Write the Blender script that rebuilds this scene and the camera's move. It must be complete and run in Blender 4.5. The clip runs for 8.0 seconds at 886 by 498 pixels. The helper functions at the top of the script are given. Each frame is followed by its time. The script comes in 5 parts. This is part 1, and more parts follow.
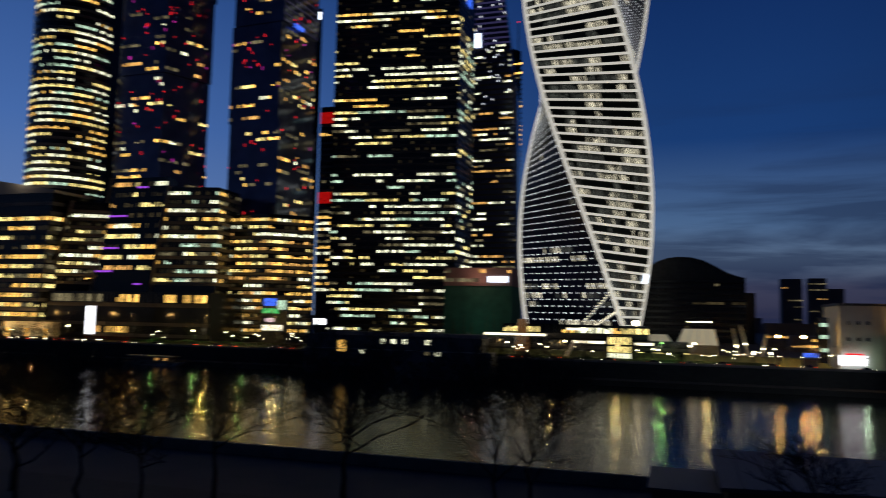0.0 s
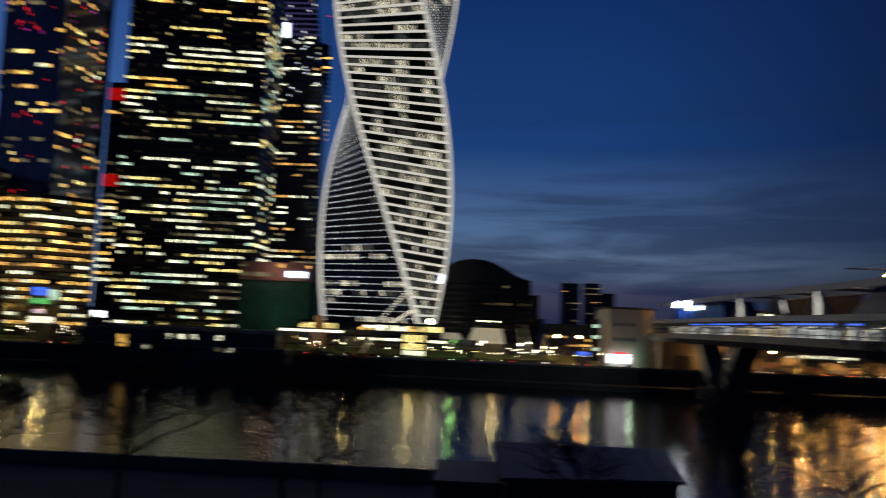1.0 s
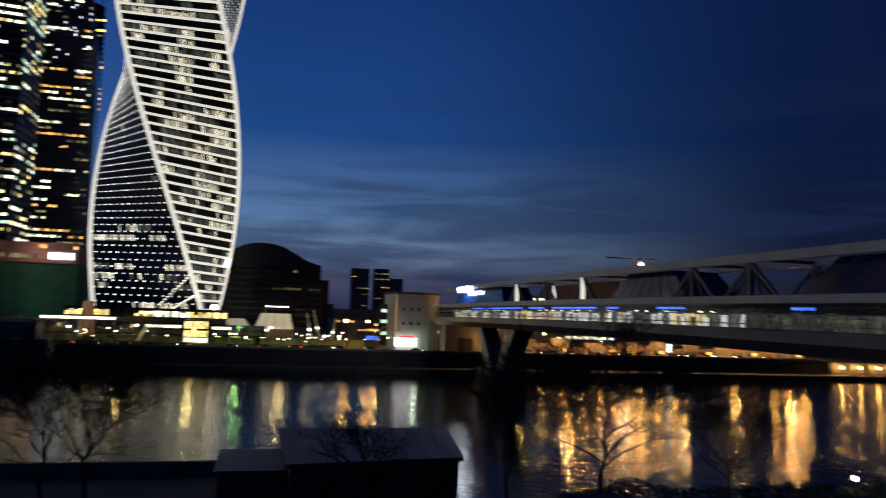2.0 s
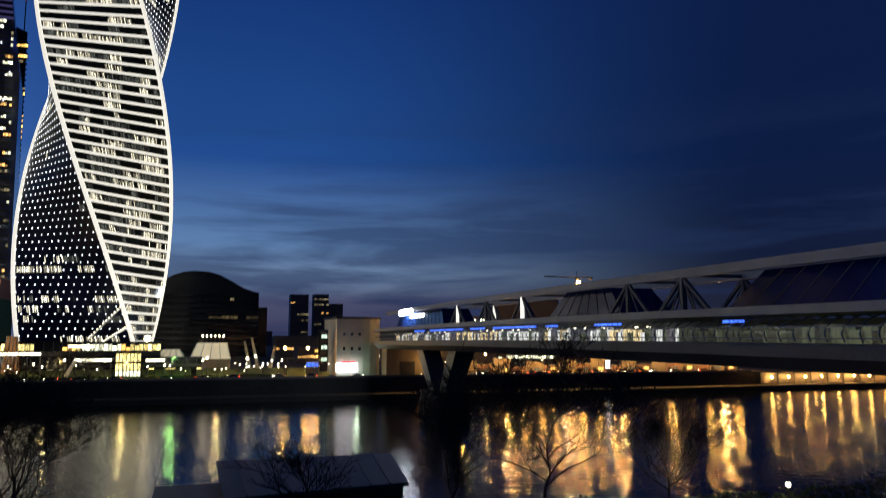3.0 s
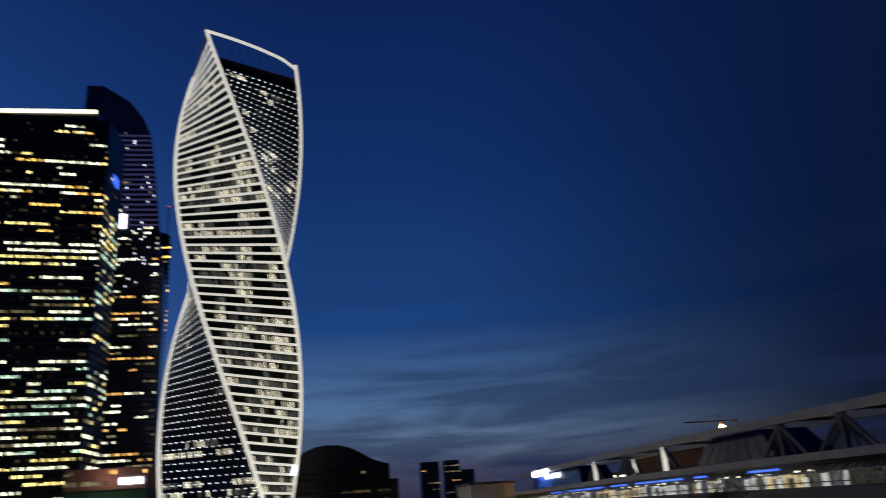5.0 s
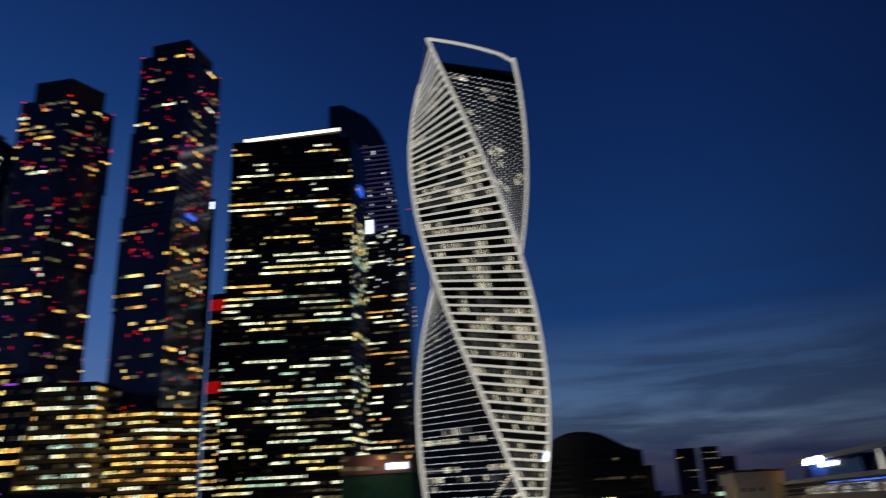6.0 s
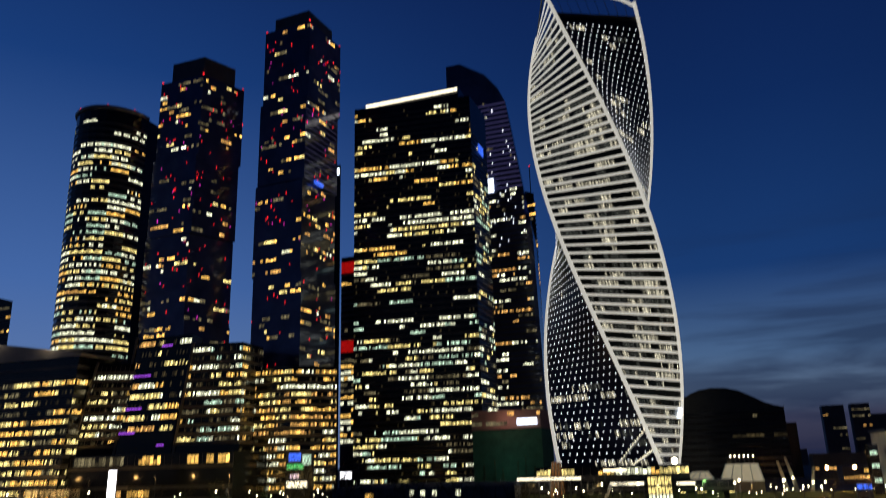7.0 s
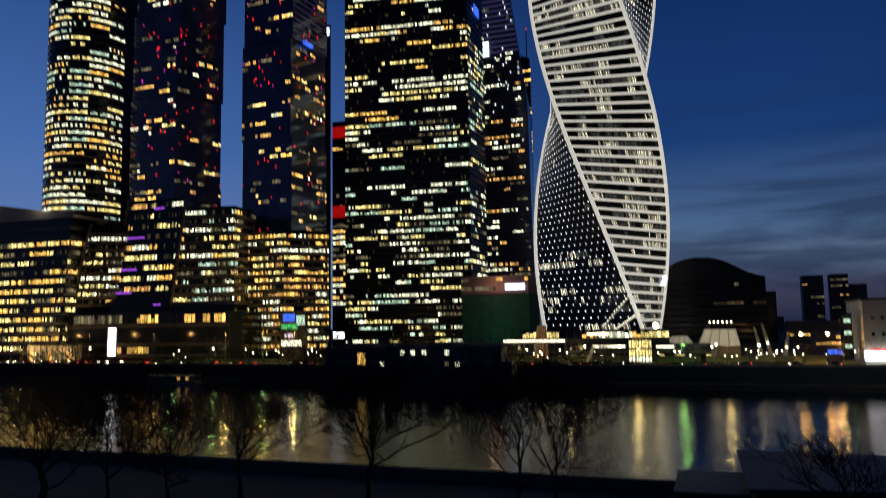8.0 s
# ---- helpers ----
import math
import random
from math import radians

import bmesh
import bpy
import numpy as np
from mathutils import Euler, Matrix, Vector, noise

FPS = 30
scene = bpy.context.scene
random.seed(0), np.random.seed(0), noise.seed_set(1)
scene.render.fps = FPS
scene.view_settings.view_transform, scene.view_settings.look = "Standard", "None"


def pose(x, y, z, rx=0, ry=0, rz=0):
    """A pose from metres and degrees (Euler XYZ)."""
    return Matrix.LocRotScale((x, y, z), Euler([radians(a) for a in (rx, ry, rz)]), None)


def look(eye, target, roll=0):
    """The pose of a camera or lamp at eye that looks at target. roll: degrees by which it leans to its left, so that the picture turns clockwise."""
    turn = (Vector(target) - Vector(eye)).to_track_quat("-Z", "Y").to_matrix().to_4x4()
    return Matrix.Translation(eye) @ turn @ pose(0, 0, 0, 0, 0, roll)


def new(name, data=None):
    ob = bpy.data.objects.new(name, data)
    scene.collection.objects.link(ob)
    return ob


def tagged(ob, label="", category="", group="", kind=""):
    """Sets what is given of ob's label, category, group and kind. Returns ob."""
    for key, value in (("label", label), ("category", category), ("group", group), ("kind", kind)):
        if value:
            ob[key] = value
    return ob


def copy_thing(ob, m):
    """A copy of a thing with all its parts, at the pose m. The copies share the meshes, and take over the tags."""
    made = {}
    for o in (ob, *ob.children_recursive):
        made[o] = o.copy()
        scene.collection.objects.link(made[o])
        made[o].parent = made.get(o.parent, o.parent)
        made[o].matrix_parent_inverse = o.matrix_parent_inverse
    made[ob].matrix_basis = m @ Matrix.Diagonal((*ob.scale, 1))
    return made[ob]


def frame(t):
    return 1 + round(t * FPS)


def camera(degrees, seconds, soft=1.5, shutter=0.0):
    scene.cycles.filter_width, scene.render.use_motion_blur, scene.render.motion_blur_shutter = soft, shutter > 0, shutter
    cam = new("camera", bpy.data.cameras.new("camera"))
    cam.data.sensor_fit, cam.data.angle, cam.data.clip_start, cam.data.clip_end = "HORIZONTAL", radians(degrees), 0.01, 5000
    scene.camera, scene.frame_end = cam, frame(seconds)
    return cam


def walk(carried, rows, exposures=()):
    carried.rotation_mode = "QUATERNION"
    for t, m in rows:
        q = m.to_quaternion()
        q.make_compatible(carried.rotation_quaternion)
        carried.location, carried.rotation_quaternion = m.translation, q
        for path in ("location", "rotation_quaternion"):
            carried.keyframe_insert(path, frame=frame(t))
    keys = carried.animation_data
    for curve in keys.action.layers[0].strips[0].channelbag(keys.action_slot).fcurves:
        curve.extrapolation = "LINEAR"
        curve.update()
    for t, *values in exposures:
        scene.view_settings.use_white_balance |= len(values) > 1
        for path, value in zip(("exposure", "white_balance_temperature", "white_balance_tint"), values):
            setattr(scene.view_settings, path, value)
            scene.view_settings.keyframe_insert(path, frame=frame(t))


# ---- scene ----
# World: x runs along the river, y across it, z up from the water.
EYE, ARM = 25.0, 0.45
cam = camera(61.15, 8.0, 1.0, 0.8)
# seconds, yaw to the left of +y, pitch up, roll
ROWS = [
    (0.0, 17.81, 5.03, 1.17),
    (0.5, 11.34, 5.09, 1.14),
    (1.0, 2.62, 5.25, 2.32),
    (1.5, -7.46, 5.23, 2.97),
    (2.0, -13.35, 4.71, 2.02),
    (2.2, -15.24, 4.82, 1.32),
    (3.3, -18.15, 8.84, -0.33),
    (3.5, -17.99, 11.07, -1.09),
    (4.0, -14.50, 15.65, -2.18),
    (4.2, -13.23, 16.92, -2.50),
    (5.3, -4.74, 18.95, -3.72),
    (5.5, 0.08, 19.03, -3.08),
    (6.0, 9.52, 18.76, -2.56),
    (6.5, 17.17, 17.67, -1.81),
    (7.0, 19.44, 15.92, -1.67),
    (7.5, 19.47, 10.13, -1.08),
    (8.0, 19.02, 5.77, -0.89)
]


def held(yaw, pitch, roll):
    """A phone held at arm's length by someone who turns on the spot."""
    y, p = radians(yaw), radians(pitch)
    way = Vector((-math.sin(y) * math.cos(p), math.cos(y) * math.cos(p), math.sin(p)))
    eye = Vector((ARM * way.x, ARM * way.y, EYE))
    return look(eye, eye + way * 50, roll)


walk(cam, [(t, held(yaw, pitch, roll)) for t, yaw, pitch, roll in ROWS], [(0.0, -0.12), (1.5, 0.16), (2.2, 0.43), (3.3, 0.60), (4.2, 0.45), (5.3, 0.0), (6.0, -0.27), (6.5, -0.30), (7.0, -0.18), (7.5, -0.12), (8.0, -0.10)])

# ---- world: dusk sky ----
world = bpy.data.worlds.new("dusk")
scene.world = world
world.use_nodes = True
wn, wl = world.node_tree.nodes, world.node_tree.links
wn.clear()


def wnode(kind, **values):
    n = wn.new(kind)
    for key, value in values.items():
        n.inputs[key].default_value = value
    return n


def wmath(op, a, b=None, c=None):
    n = wn.new("ShaderNodeMath")
    n.operation = op
    for i, v in enumerate((a, b, c)):
        if v is None:
            continue
        if isinstance(v, (int, float)):
            n.inputs[i].default_value = v
        else:
            wl.new(v, n.inputs[i])
    return n.outputs[0]


def wramp(fac, stops):
    n = wn.new("ShaderNodeValToRGB")
    while len(n.color_ramp.elements) < len(stops):
        n.color_ramp.elements.new(0.5)
    for e, (p, c) in zip(n.color_ramp.elements, stops):
        e.position, e.color = p, (*c, 1)
    wl.new(fac, n.inputs[0])
    return n.outputs[0]


def wmix(fac, a, b):
    n = wn.new("ShaderNodeMix")
    n.data_type = "RGBA"
    for i, v in ((0, fac), (6, a), (7, b)):
        if isinstance(v, (int, float)):
            n.inputs[i].default_value = v
        elif isinstance(v, tuple):
            n.inputs[i].default_value = (*v, 1)
        else:
            wl.new(v, n.inputs[i])
    return n.outputs[2]


coords = wn.new("ShaderNodeTexCoord")
split = wn.new("ShaderNodeSeparateXYZ")
wl.new(coords.outputs["Generated"], split.inputs[0])
sx, sy, sz = split.outputs
up = wmath("MAXIMUM", sz, 0.0)
# the afterglow stands to the west, on the upstream side; the east is already dark
west = wramp(up, [(0.0, (0.160, 0.250, 0.460)), (0.225, (0.064, 0.152, 0.42)), (0.47, (0.011, 0.052, 0.215)), (0.64, (0.006, 0.024, 0.120)), (1.0, (0.002, 0.007, 0.045))])
north = wramp(up, [(0.0, (0.030, 0.030, 0.065)), (0.044, (0.047, 0.052, 0.100)), (0.075, (0.112, 0.170, 0.275)), (0.120, (0.070, 0.138, 0.275)), (0.225, (0.0105, 0.048, 0.182)), (0.42, (0.0052, 0.026, 0.122)), (0.64, (0.0034, 0.013, 0.076)), (1.0, (0.0015, 0.005, 0.035))])
east = wramp(up, [(0.0, (0.011, 0.012, 0.025)), (0.10, (0.0045, 0.008, 0.025)), (0.22, (0.0026, 0.0080, 0.036)), (0.5, (0.0026, 0.0078, 0.038)), (1.0, (0.001, 0.003, 0.020))])


def wstep(value, lo, hi):
    n = wn.new("ShaderNodeMapRange")
    n.interpolation_type = "SMOOTHSTEP"
    n.inputs[1].default_value, n.inputs[2].default_value = lo, hi
    wl.new(value, n.inputs[0])
    return n.outputs[0]


clear = wmix(wstep(sx, 0.08, 0.66), wmix(wstep(sx, -0.75, 0.0), west, north), east)
# long thin cloud banks low over the horizon
mapping = wnode("ShaderNodeMapping", Scale=(1.7, 1.7, 15.0), Rotation=(0.05, 0.06, 0.0))
wl.new(coords.outputs["Generated"], mapping.inputs[0])
cloud = wnode("ShaderNodeTexNoise", Scale=1.5, Detail=6.0, Roughness=0.55, Distortion=0.35)
wl.new(mapping.outputs[0], cloud.inputs["Vector"])
bank = wramp(cloud.outputs[0], [(0.43, (0, 0, 0)), (0.58, (1, 1, 1))])
lowsky = wramp(up, [(0.0, (0.9, 0.9, 0.9)), (0.14, (0.70, 0.70, 0.70)), (0.30, (0.0, 0.0, 0.0))])
eastward = wmath("MULTIPLY", wstep(sx, -0.35, 0.05), lowsky)
veil = wmath("MULTIPLY", wmath("MULTIPLY", bank, eastward), 0.86)
sky = wmix(veil, clear, (0.010, 0.020, 0.062))
# night has come already over the bank behind the viewer
dusk = wn.new("ShaderNodeMapRange")
dusk.interpolation_type = "SMOOTHSTEP"
for i, v in ((1, -0.25), (2, 0.35), (3, 0.25), (4, 1.0)):
    dusk.inputs[i].default_value = v
wl.new(sy, dusk.inputs[0])
back = wn.new("ShaderNodeBackground")
wl.new(dusk.outputs[0], back.inputs[1])
wl.new(sky, back.inputs[0])
out = wn.new("ShaderNodeOutputWorld")
wl.new(back.outputs[0], out.inputs[0])


# ---- materials ----
class Nodes:
    """A node material under construction."""

    def __init__(self, name):
        self.mat = bpy.data.materials.new(name)
        self.mat.use_nodes = True
        self.n, self.l = self.mat.node_tree.nodes, self.mat.node_tree.links
        self.bsdf = self.n["Principled BSDF"]

    def node(self, kind, **values):
        n = self.n.new(kind)
        for key, value in values.items():
            n.inputs[key].default_value = value
        return n

    def noise(self, scale, detail=4.0, rough=0.55, stretch=(1, 1, 1)):
        c = self.n.new("ShaderNodeTexCoord")
        m = self.node("ShaderNodeMapping", Scale=stretch)
        t = self.node("ShaderNodeTexNoise", Scale=scale, Detail=detail, Roughness=rough)
        self.l.new(c.outputs["Object"], m.inputs[0])
        self.l.new(m.outputs[0], t.inputs["Vector"])
        return t.outputs[0]

    def ramp(self, fac, stops):
        n = self.n.new("ShaderNodeValToRGB")
        while len(n.color_ramp.elements) < len(stops):
            n.color_ramp.elements.new(0.5)
        for e, (p, c) in zip(n.color_ramp.elements, stops):
            e.position, e.color = p, (*c, 1)
        self.l.new(fac, n.inputs[0])
        return n.outputs[0]

    def math(self, op, a, b):
        n = self.n.new("ShaderNodeMath")
        n.operation = op
        for i, v in enumerate((a, b)):
            if isinstance(v, (int, float)):
                n.inputs[i].default_value = v
            else:
                self.l.new(v, n.inputs[i])
        return n.outputs[0]

    def bump(self, height, strength, distance=0.05):
        b = self.node("ShaderNodeBump", Strength=strength, Distance=distance)
        self.l.new(height, b.inputs["Height"])
        self.l.new(b.outputs[0], self.bsdf.inputs["Normal"])


def surface(name, dark, light, rough=0.6, metal=0.0, scale=0.5, fine=6.0, bump=0.2, dist=0.05, stretch=(1, 1, 1)):
    """A surface mottled at two scales with a fine relief."""
    s = Nodes(name)
    a, b = s.noise(scale, 5.0, 0.6, stretch), s.noise(fine, 3.0, 0.6, stretch)
    both = s.math("ADD", s.math("MULTIPLY", a, 0.65), s.math("MULTIPLY", b, 0.35))
    s.l.new(s.ramp(both, [(0.32, dark), (0.68, light)]), s.bsdf.inputs["Base Color"])
    s.bsdf.inputs["Metallic"].default_value = metal
    r = s.node("ShaderNodeMapRange", **{"To Min": max(rough - 0.12, 0.03), "To Max": min(rough + 0.12, 1.0)})
    s.l.new(both, r.inputs[0])
    s.l.new(r.outputs[0], s.bsdf.inputs["Roughness"])
    if bump:
        s.bump(b, bump, dist)
    return s.mat


def glow(name, colour, strength, spread=0.8, quiet=True, grain=1.1):
    """A lit window or lamp: each pane has a brightness of its own, and furniture and blinds break its light."""
    s = Nodes(name)
    s.bsdf.inputs["Base Color"].default_value = (0.02, 0.02, 0.02, 1)
    s.bsdf.inputs["Roughness"].default_value = 0.25
    s.bsdf.inputs["Emission Color"].default_value = (*colour, 1)
    value = strength
    if spread:
        g = s.n.new("ShaderNodeNewGeometry")
        r = s.node("ShaderNodeMapRange", **{"To Min": strength * (1 - spread), "To Max": strength * (1 + spread * 1.6)})
        s.l.new(s.math("POWER", g.outputs["Random Per Island"], 1.8), r.inputs[0])
        value = r.outputs[0]
        if grain:
            blinds = s.ramp(s.noise(grain, 2.0, 0.7, (1.6, 1.6, 0.6)), [(0.36, (0.25, 0.25, 0.25)), (0.6, (1.0, 1.0, 1.0))])
            value = s.math("MULTIPLY", value, blinds)
        s.l.new(value, s.bsdf.inputs["Emission Strength"])
    else:
        s.bsdf.inputs["Emission Strength"].default_value = strength
    if quiet:
        s.mat.cycles.emission_sampling = "NONE"
    return s.mat


def glass(name, tint, rough=0.12, metal=0.0):
    """Dark curtain-wall glass: panes lean a little, so that the sky breaks up in them."""
    s = Nodes(name)
    a = s.noise(0.06, 3.0)
    s.l.new(s.ramp(a, [(0.35, tuple(c * 0.6 for c in tint)), (0.65, tint)]), s.bsdf.inputs["Base Color"])
    s.bsdf.inputs["Roughness"].default_value = rough
    s.bsdf.inputs["Metallic"].default_value = metal
    s.bsdf.inputs["Specular IOR Level"].default_value = 0.5
    s.bump(s.noise(0.35, 2.0, 0.5, (1, 1, 0.6)), 0.06, 0.2)
    return s.mat


def water_material():
    s = Nodes("river_water")
    s.bsdf.inputs["Base Color"].default_value = (0.006, 0.010, 0.013, 1)
    s.bsdf.inputs["Roughness"].default_value = 0.05
    s.bsdf.inputs["Specular IOR Level"].default_value = 0.19
    s.bsdf.inputs["IOR"].default_value = 1.33
    # short wind waves over a slow swell; seen flat, they draw every light out towards the viewer
    swell = s.noise(0.11, 2.0, 0.5, (0.7, 1.0, 1))
    waves = s.noise(0.68, 3.0, 0.6, (0.8, 1.0, 1))
    chop = s.noise(2.2, 2.0, 0.6, (0.7, 1.0, 1))
    h = s.math("ADD", s.math("MULTIPLY", swell, 0.22), s.math("ADD", s.math("MULTIPLY", waves, 0.75), s.math("MULTIPLY", chop, 0.17)))
    s.bump(h, 1.0, 0.15)
    return s.mat


M_WATER = water_material()
M_GROUND = surface("embankment_ground", (0.020, 0.022, 0.020), (0.060, 0.058, 0.050), 0.85, 0, 0.05, 0.8, 0.4, 0.1)
M_ASPHALT = surface("asphalt", (0.035, 0.036, 0.038), (0.070, 0.070, 0.072), 0.85, 0, 0.12, 4.0, 0.25, 0.02)
M_GRANITE = surface("quay_granite", (0.10, 0.095, 0.09), (0.22, 0.21, 0.20), 0.75, 0, 0.3, 3.0, 0.3, 0.05)
M_CONCRETE = surface("concrete", (0.20, 0.20, 0.19), (0.36, 0.35, 0.33), 0.8, 0, 0.25, 5.0, 0.25, 0.03)
M_WHITE = surface("white_cladding", (0.62, 0.63, 0.64), (0.80, 0.80, 0.80), 0.45, 0, 0.15, 4.0, 0.08, 0.02)
M_PLASTER = surface("pale_plaster", (0.45, 0.46, 0.43), (0.62, 0.62, 0.58), 0.8, 0, 0.2, 3.0, 0.15, 0.03)
M_STEEL = surface("painted_steel", (0.28, 0.29, 0.31), (0.42, 0.43, 0.45), 0.45, 0.3, 0.3, 5.0, 0.1, 0.02)
M_DARKSTEEL = surface("dark_steel", (0.03, 0.03, 0.035), (0.08, 0.08, 0.09), 0.5, 0.4, 0.3, 5.0, 0.1, 0.02)
M_GREY_PANEL = surface("grey_cladding", (0.09, 0.09, 0.095), (0.17, 0.17, 0.175), 0.5, 0.1, 0.1, 2.0, 0.1, 0.03)
M_STONE_PANEL = surface("warm_stone_cladding", (0.16, 0.13, 0.10), (0.30, 0.25, 0.19), 0.65, 0, 0.1, 2.0, 0.15, 0.03)
M_BARK = surface("bark", (0.018, 0.015, 0.012), (0.06, 0.05, 0.04), 0.9, 0, 1.5, 9.0, 0.6, 0.03)
M_LAWN = surface("lit_lawn", (0.045, 0.060, 0.020), (0.10, 0.115, 0.040), 0.95, 0, 0.15, 2.5, 0.5, 0.08)
M_HULL = surface("blue_hull_paint", (0.055, 0.065, 0.10), (0.11, 0.125, 0.17), 0.55, 0.1, 0.15, 2.0, 0.15, 0.03)
M_ROOF = surface("sheet_metal_roof", (0.045, 0.052, 0.072), (0.085, 0.095, 0.125), 0.6, 0.2, 0.12, 2.0, 0.2, 0.03)
M_RED_BRICK = surface("red_cladding", (0.22, 0.13, 0.11), (0.34, 0.20, 0.17), 0.7, 0, 0.2, 2.0, 0.1, 0.03)
M_GREEN_NET = surface("green_scaffold_net", (0.02, 0.09, 0.06), (0.05, 0.18, 0.12), 0.9, 0, 0.2, 2.0, 0.4, 0.1)
M_CAR = surface("car_paint", (0.04, 0.04, 0.05), (0.09, 0.09, 0.10), 0.25, 0.3, 0.5, 6.0, 0.0)
M_RUBBER = surface("rubber", (0.015, 0.015, 0.015), (0.03, 0.03, 0.03), 0.9, 0, 2.0, 9.0, 0.2)
M_FARWALL = surface("far_wall", (0.11, 0.10, 0.11), (0.19, 0.18, 0.19), 0.85, 0, 0.05, 0.6, 0.1)
M_GLASS = glass("dark_glass", (0.020, 0.023, 0.030))
M_GLASS_BLUE = glass("blue_glass", (0.11, 0.13, 0.27), 0.12, 0.3)
M_GLASS_BLACK = glass("black_glass", (0.006, 0.007, 0.008), 0.25)
M_GLASS_LED = glass("led_wall_glass", (0.008, 0.010, 0.034), 0.30)
M_GLASS_EVO = glass("tower_glass", (0.020, 0.026, 0.024), 0.25)
for m in (M_GLASS_LED, M_GLASS_EVO):
    m.node_tree.nodes["Principled BSDF"].inputs["Specular IOR Level"].default_value = 0.15

L_WARM = glow("window_warm", (1.0, 0.56, 0.12), 2.0, 0.65)
L_YELLOW = glow("window_yellow", (0.98, 0.78, 0.27), 1.9, 0.65)
L_WHITE = glow("window_white", (0.94, 0.95, 0.66), 2.1, 0.65)
L_COOL = glow("window_cool", (0.70, 1.0, 0.74), 1.2, 0.65)
L_ORANGE = glow("window_orange", (1.0, 0.52, 0.14), 1.2, 0.65)
L_DIM = glow("window_dim", (0.9, 0.75, 0.40), 0.20)
L_FAINT = glow("window_faint", (0.9, 0.68, 0.30), 0.055)
L_PURPLE = glow("window_purple", (0.42, 0.08, 0.90), 1.3)
L_BLUE = glow("light_blue", (0.05, 0.16, 1.0), 1.6, 0.2)
L_RED = glow("light_red", (1.0, 0.02, 0.03), 1.1, 0.4, grain=0)
L_MAGENTA = glow("light_magenta", (0.75, 0.04, 0.55), 0.8, 0.5, grain=0)
L_LED = glow("led_white", (0.90, 0.94, 1.0), 1.7, 0.3, grain=0)
L_STRIP = glow("strip_white", (1.0, 0.90, 0.66), 2.2, 0.25, grain=0)
L_BILL = glow("billboard_white", (0.95, 0.95, 1.0), 3.0, 0, grain=0)
# faint emission put on storey bands in place of the facade's violet lighting
L_VIOLET = glow("violet_lit_band", (0.36, 0.32, 1.0), 0.075, 0.5, grain=0)
L_LAMP = glow("lamp_warm_white", (1.0, 0.86, 0.55), 14.0, 0.4, quiet=False, grain=0)
L_SODIUM = glow("lamp_sodium", (1.0, 0.50, 0.12), 170.0, 0.4, quiet=False, grain=0)
L_CARLAMP = glow("car_lamp", (1.0, 0.90, 0.70), 14.0, 0.5, grain=0)
L_REDPANEL = glow("red_panel", (0.80, 0.008, 0.006), 0.6, 0.1)
# white cladding of bands and ribs; emission stands in for the floodlight on it
M_GLOW_CLAD = glow("emissive_white_cladding", (1.0, 0.96, 0.84), 0.56, 0.12, grain=0)
M_GLOW_CLAD.node_tree.nodes["Principled BSDF"].inputs["Base Color"].default_value = (0.74, 0.74, 0.73, 1)
L_GREEN = glow("light_green", (0.10, 0.95, 0.25), 0.9, 0.4)
L_HALO = glow("sign_white", (0.75, 0.85, 1.0), 3.0, 0, grain=0)
L_EVO = glow("tower_window", (1.0, 0.92, 0.68), 1.0, 0.8, grain=2.2)
L_EVODIM = glow("tower_window_dim", (0.85, 0.90, 0.78), 0.10, 0.8, grain=2.2)
OFFICE = [M_GLASS, M_GREY_PANEL, L_WARM, L_YELLOW, L_WHITE, L_COOL, L_ORANGE, L_DIM, L_PURPLE, L_RED, L_MAGENTA, L_FAINT]
WARM, YELLOW, WHITE, COOL, ORANGE, DIM, PURPLE, RED, MAGENTA, FAINT = range(2, 12)


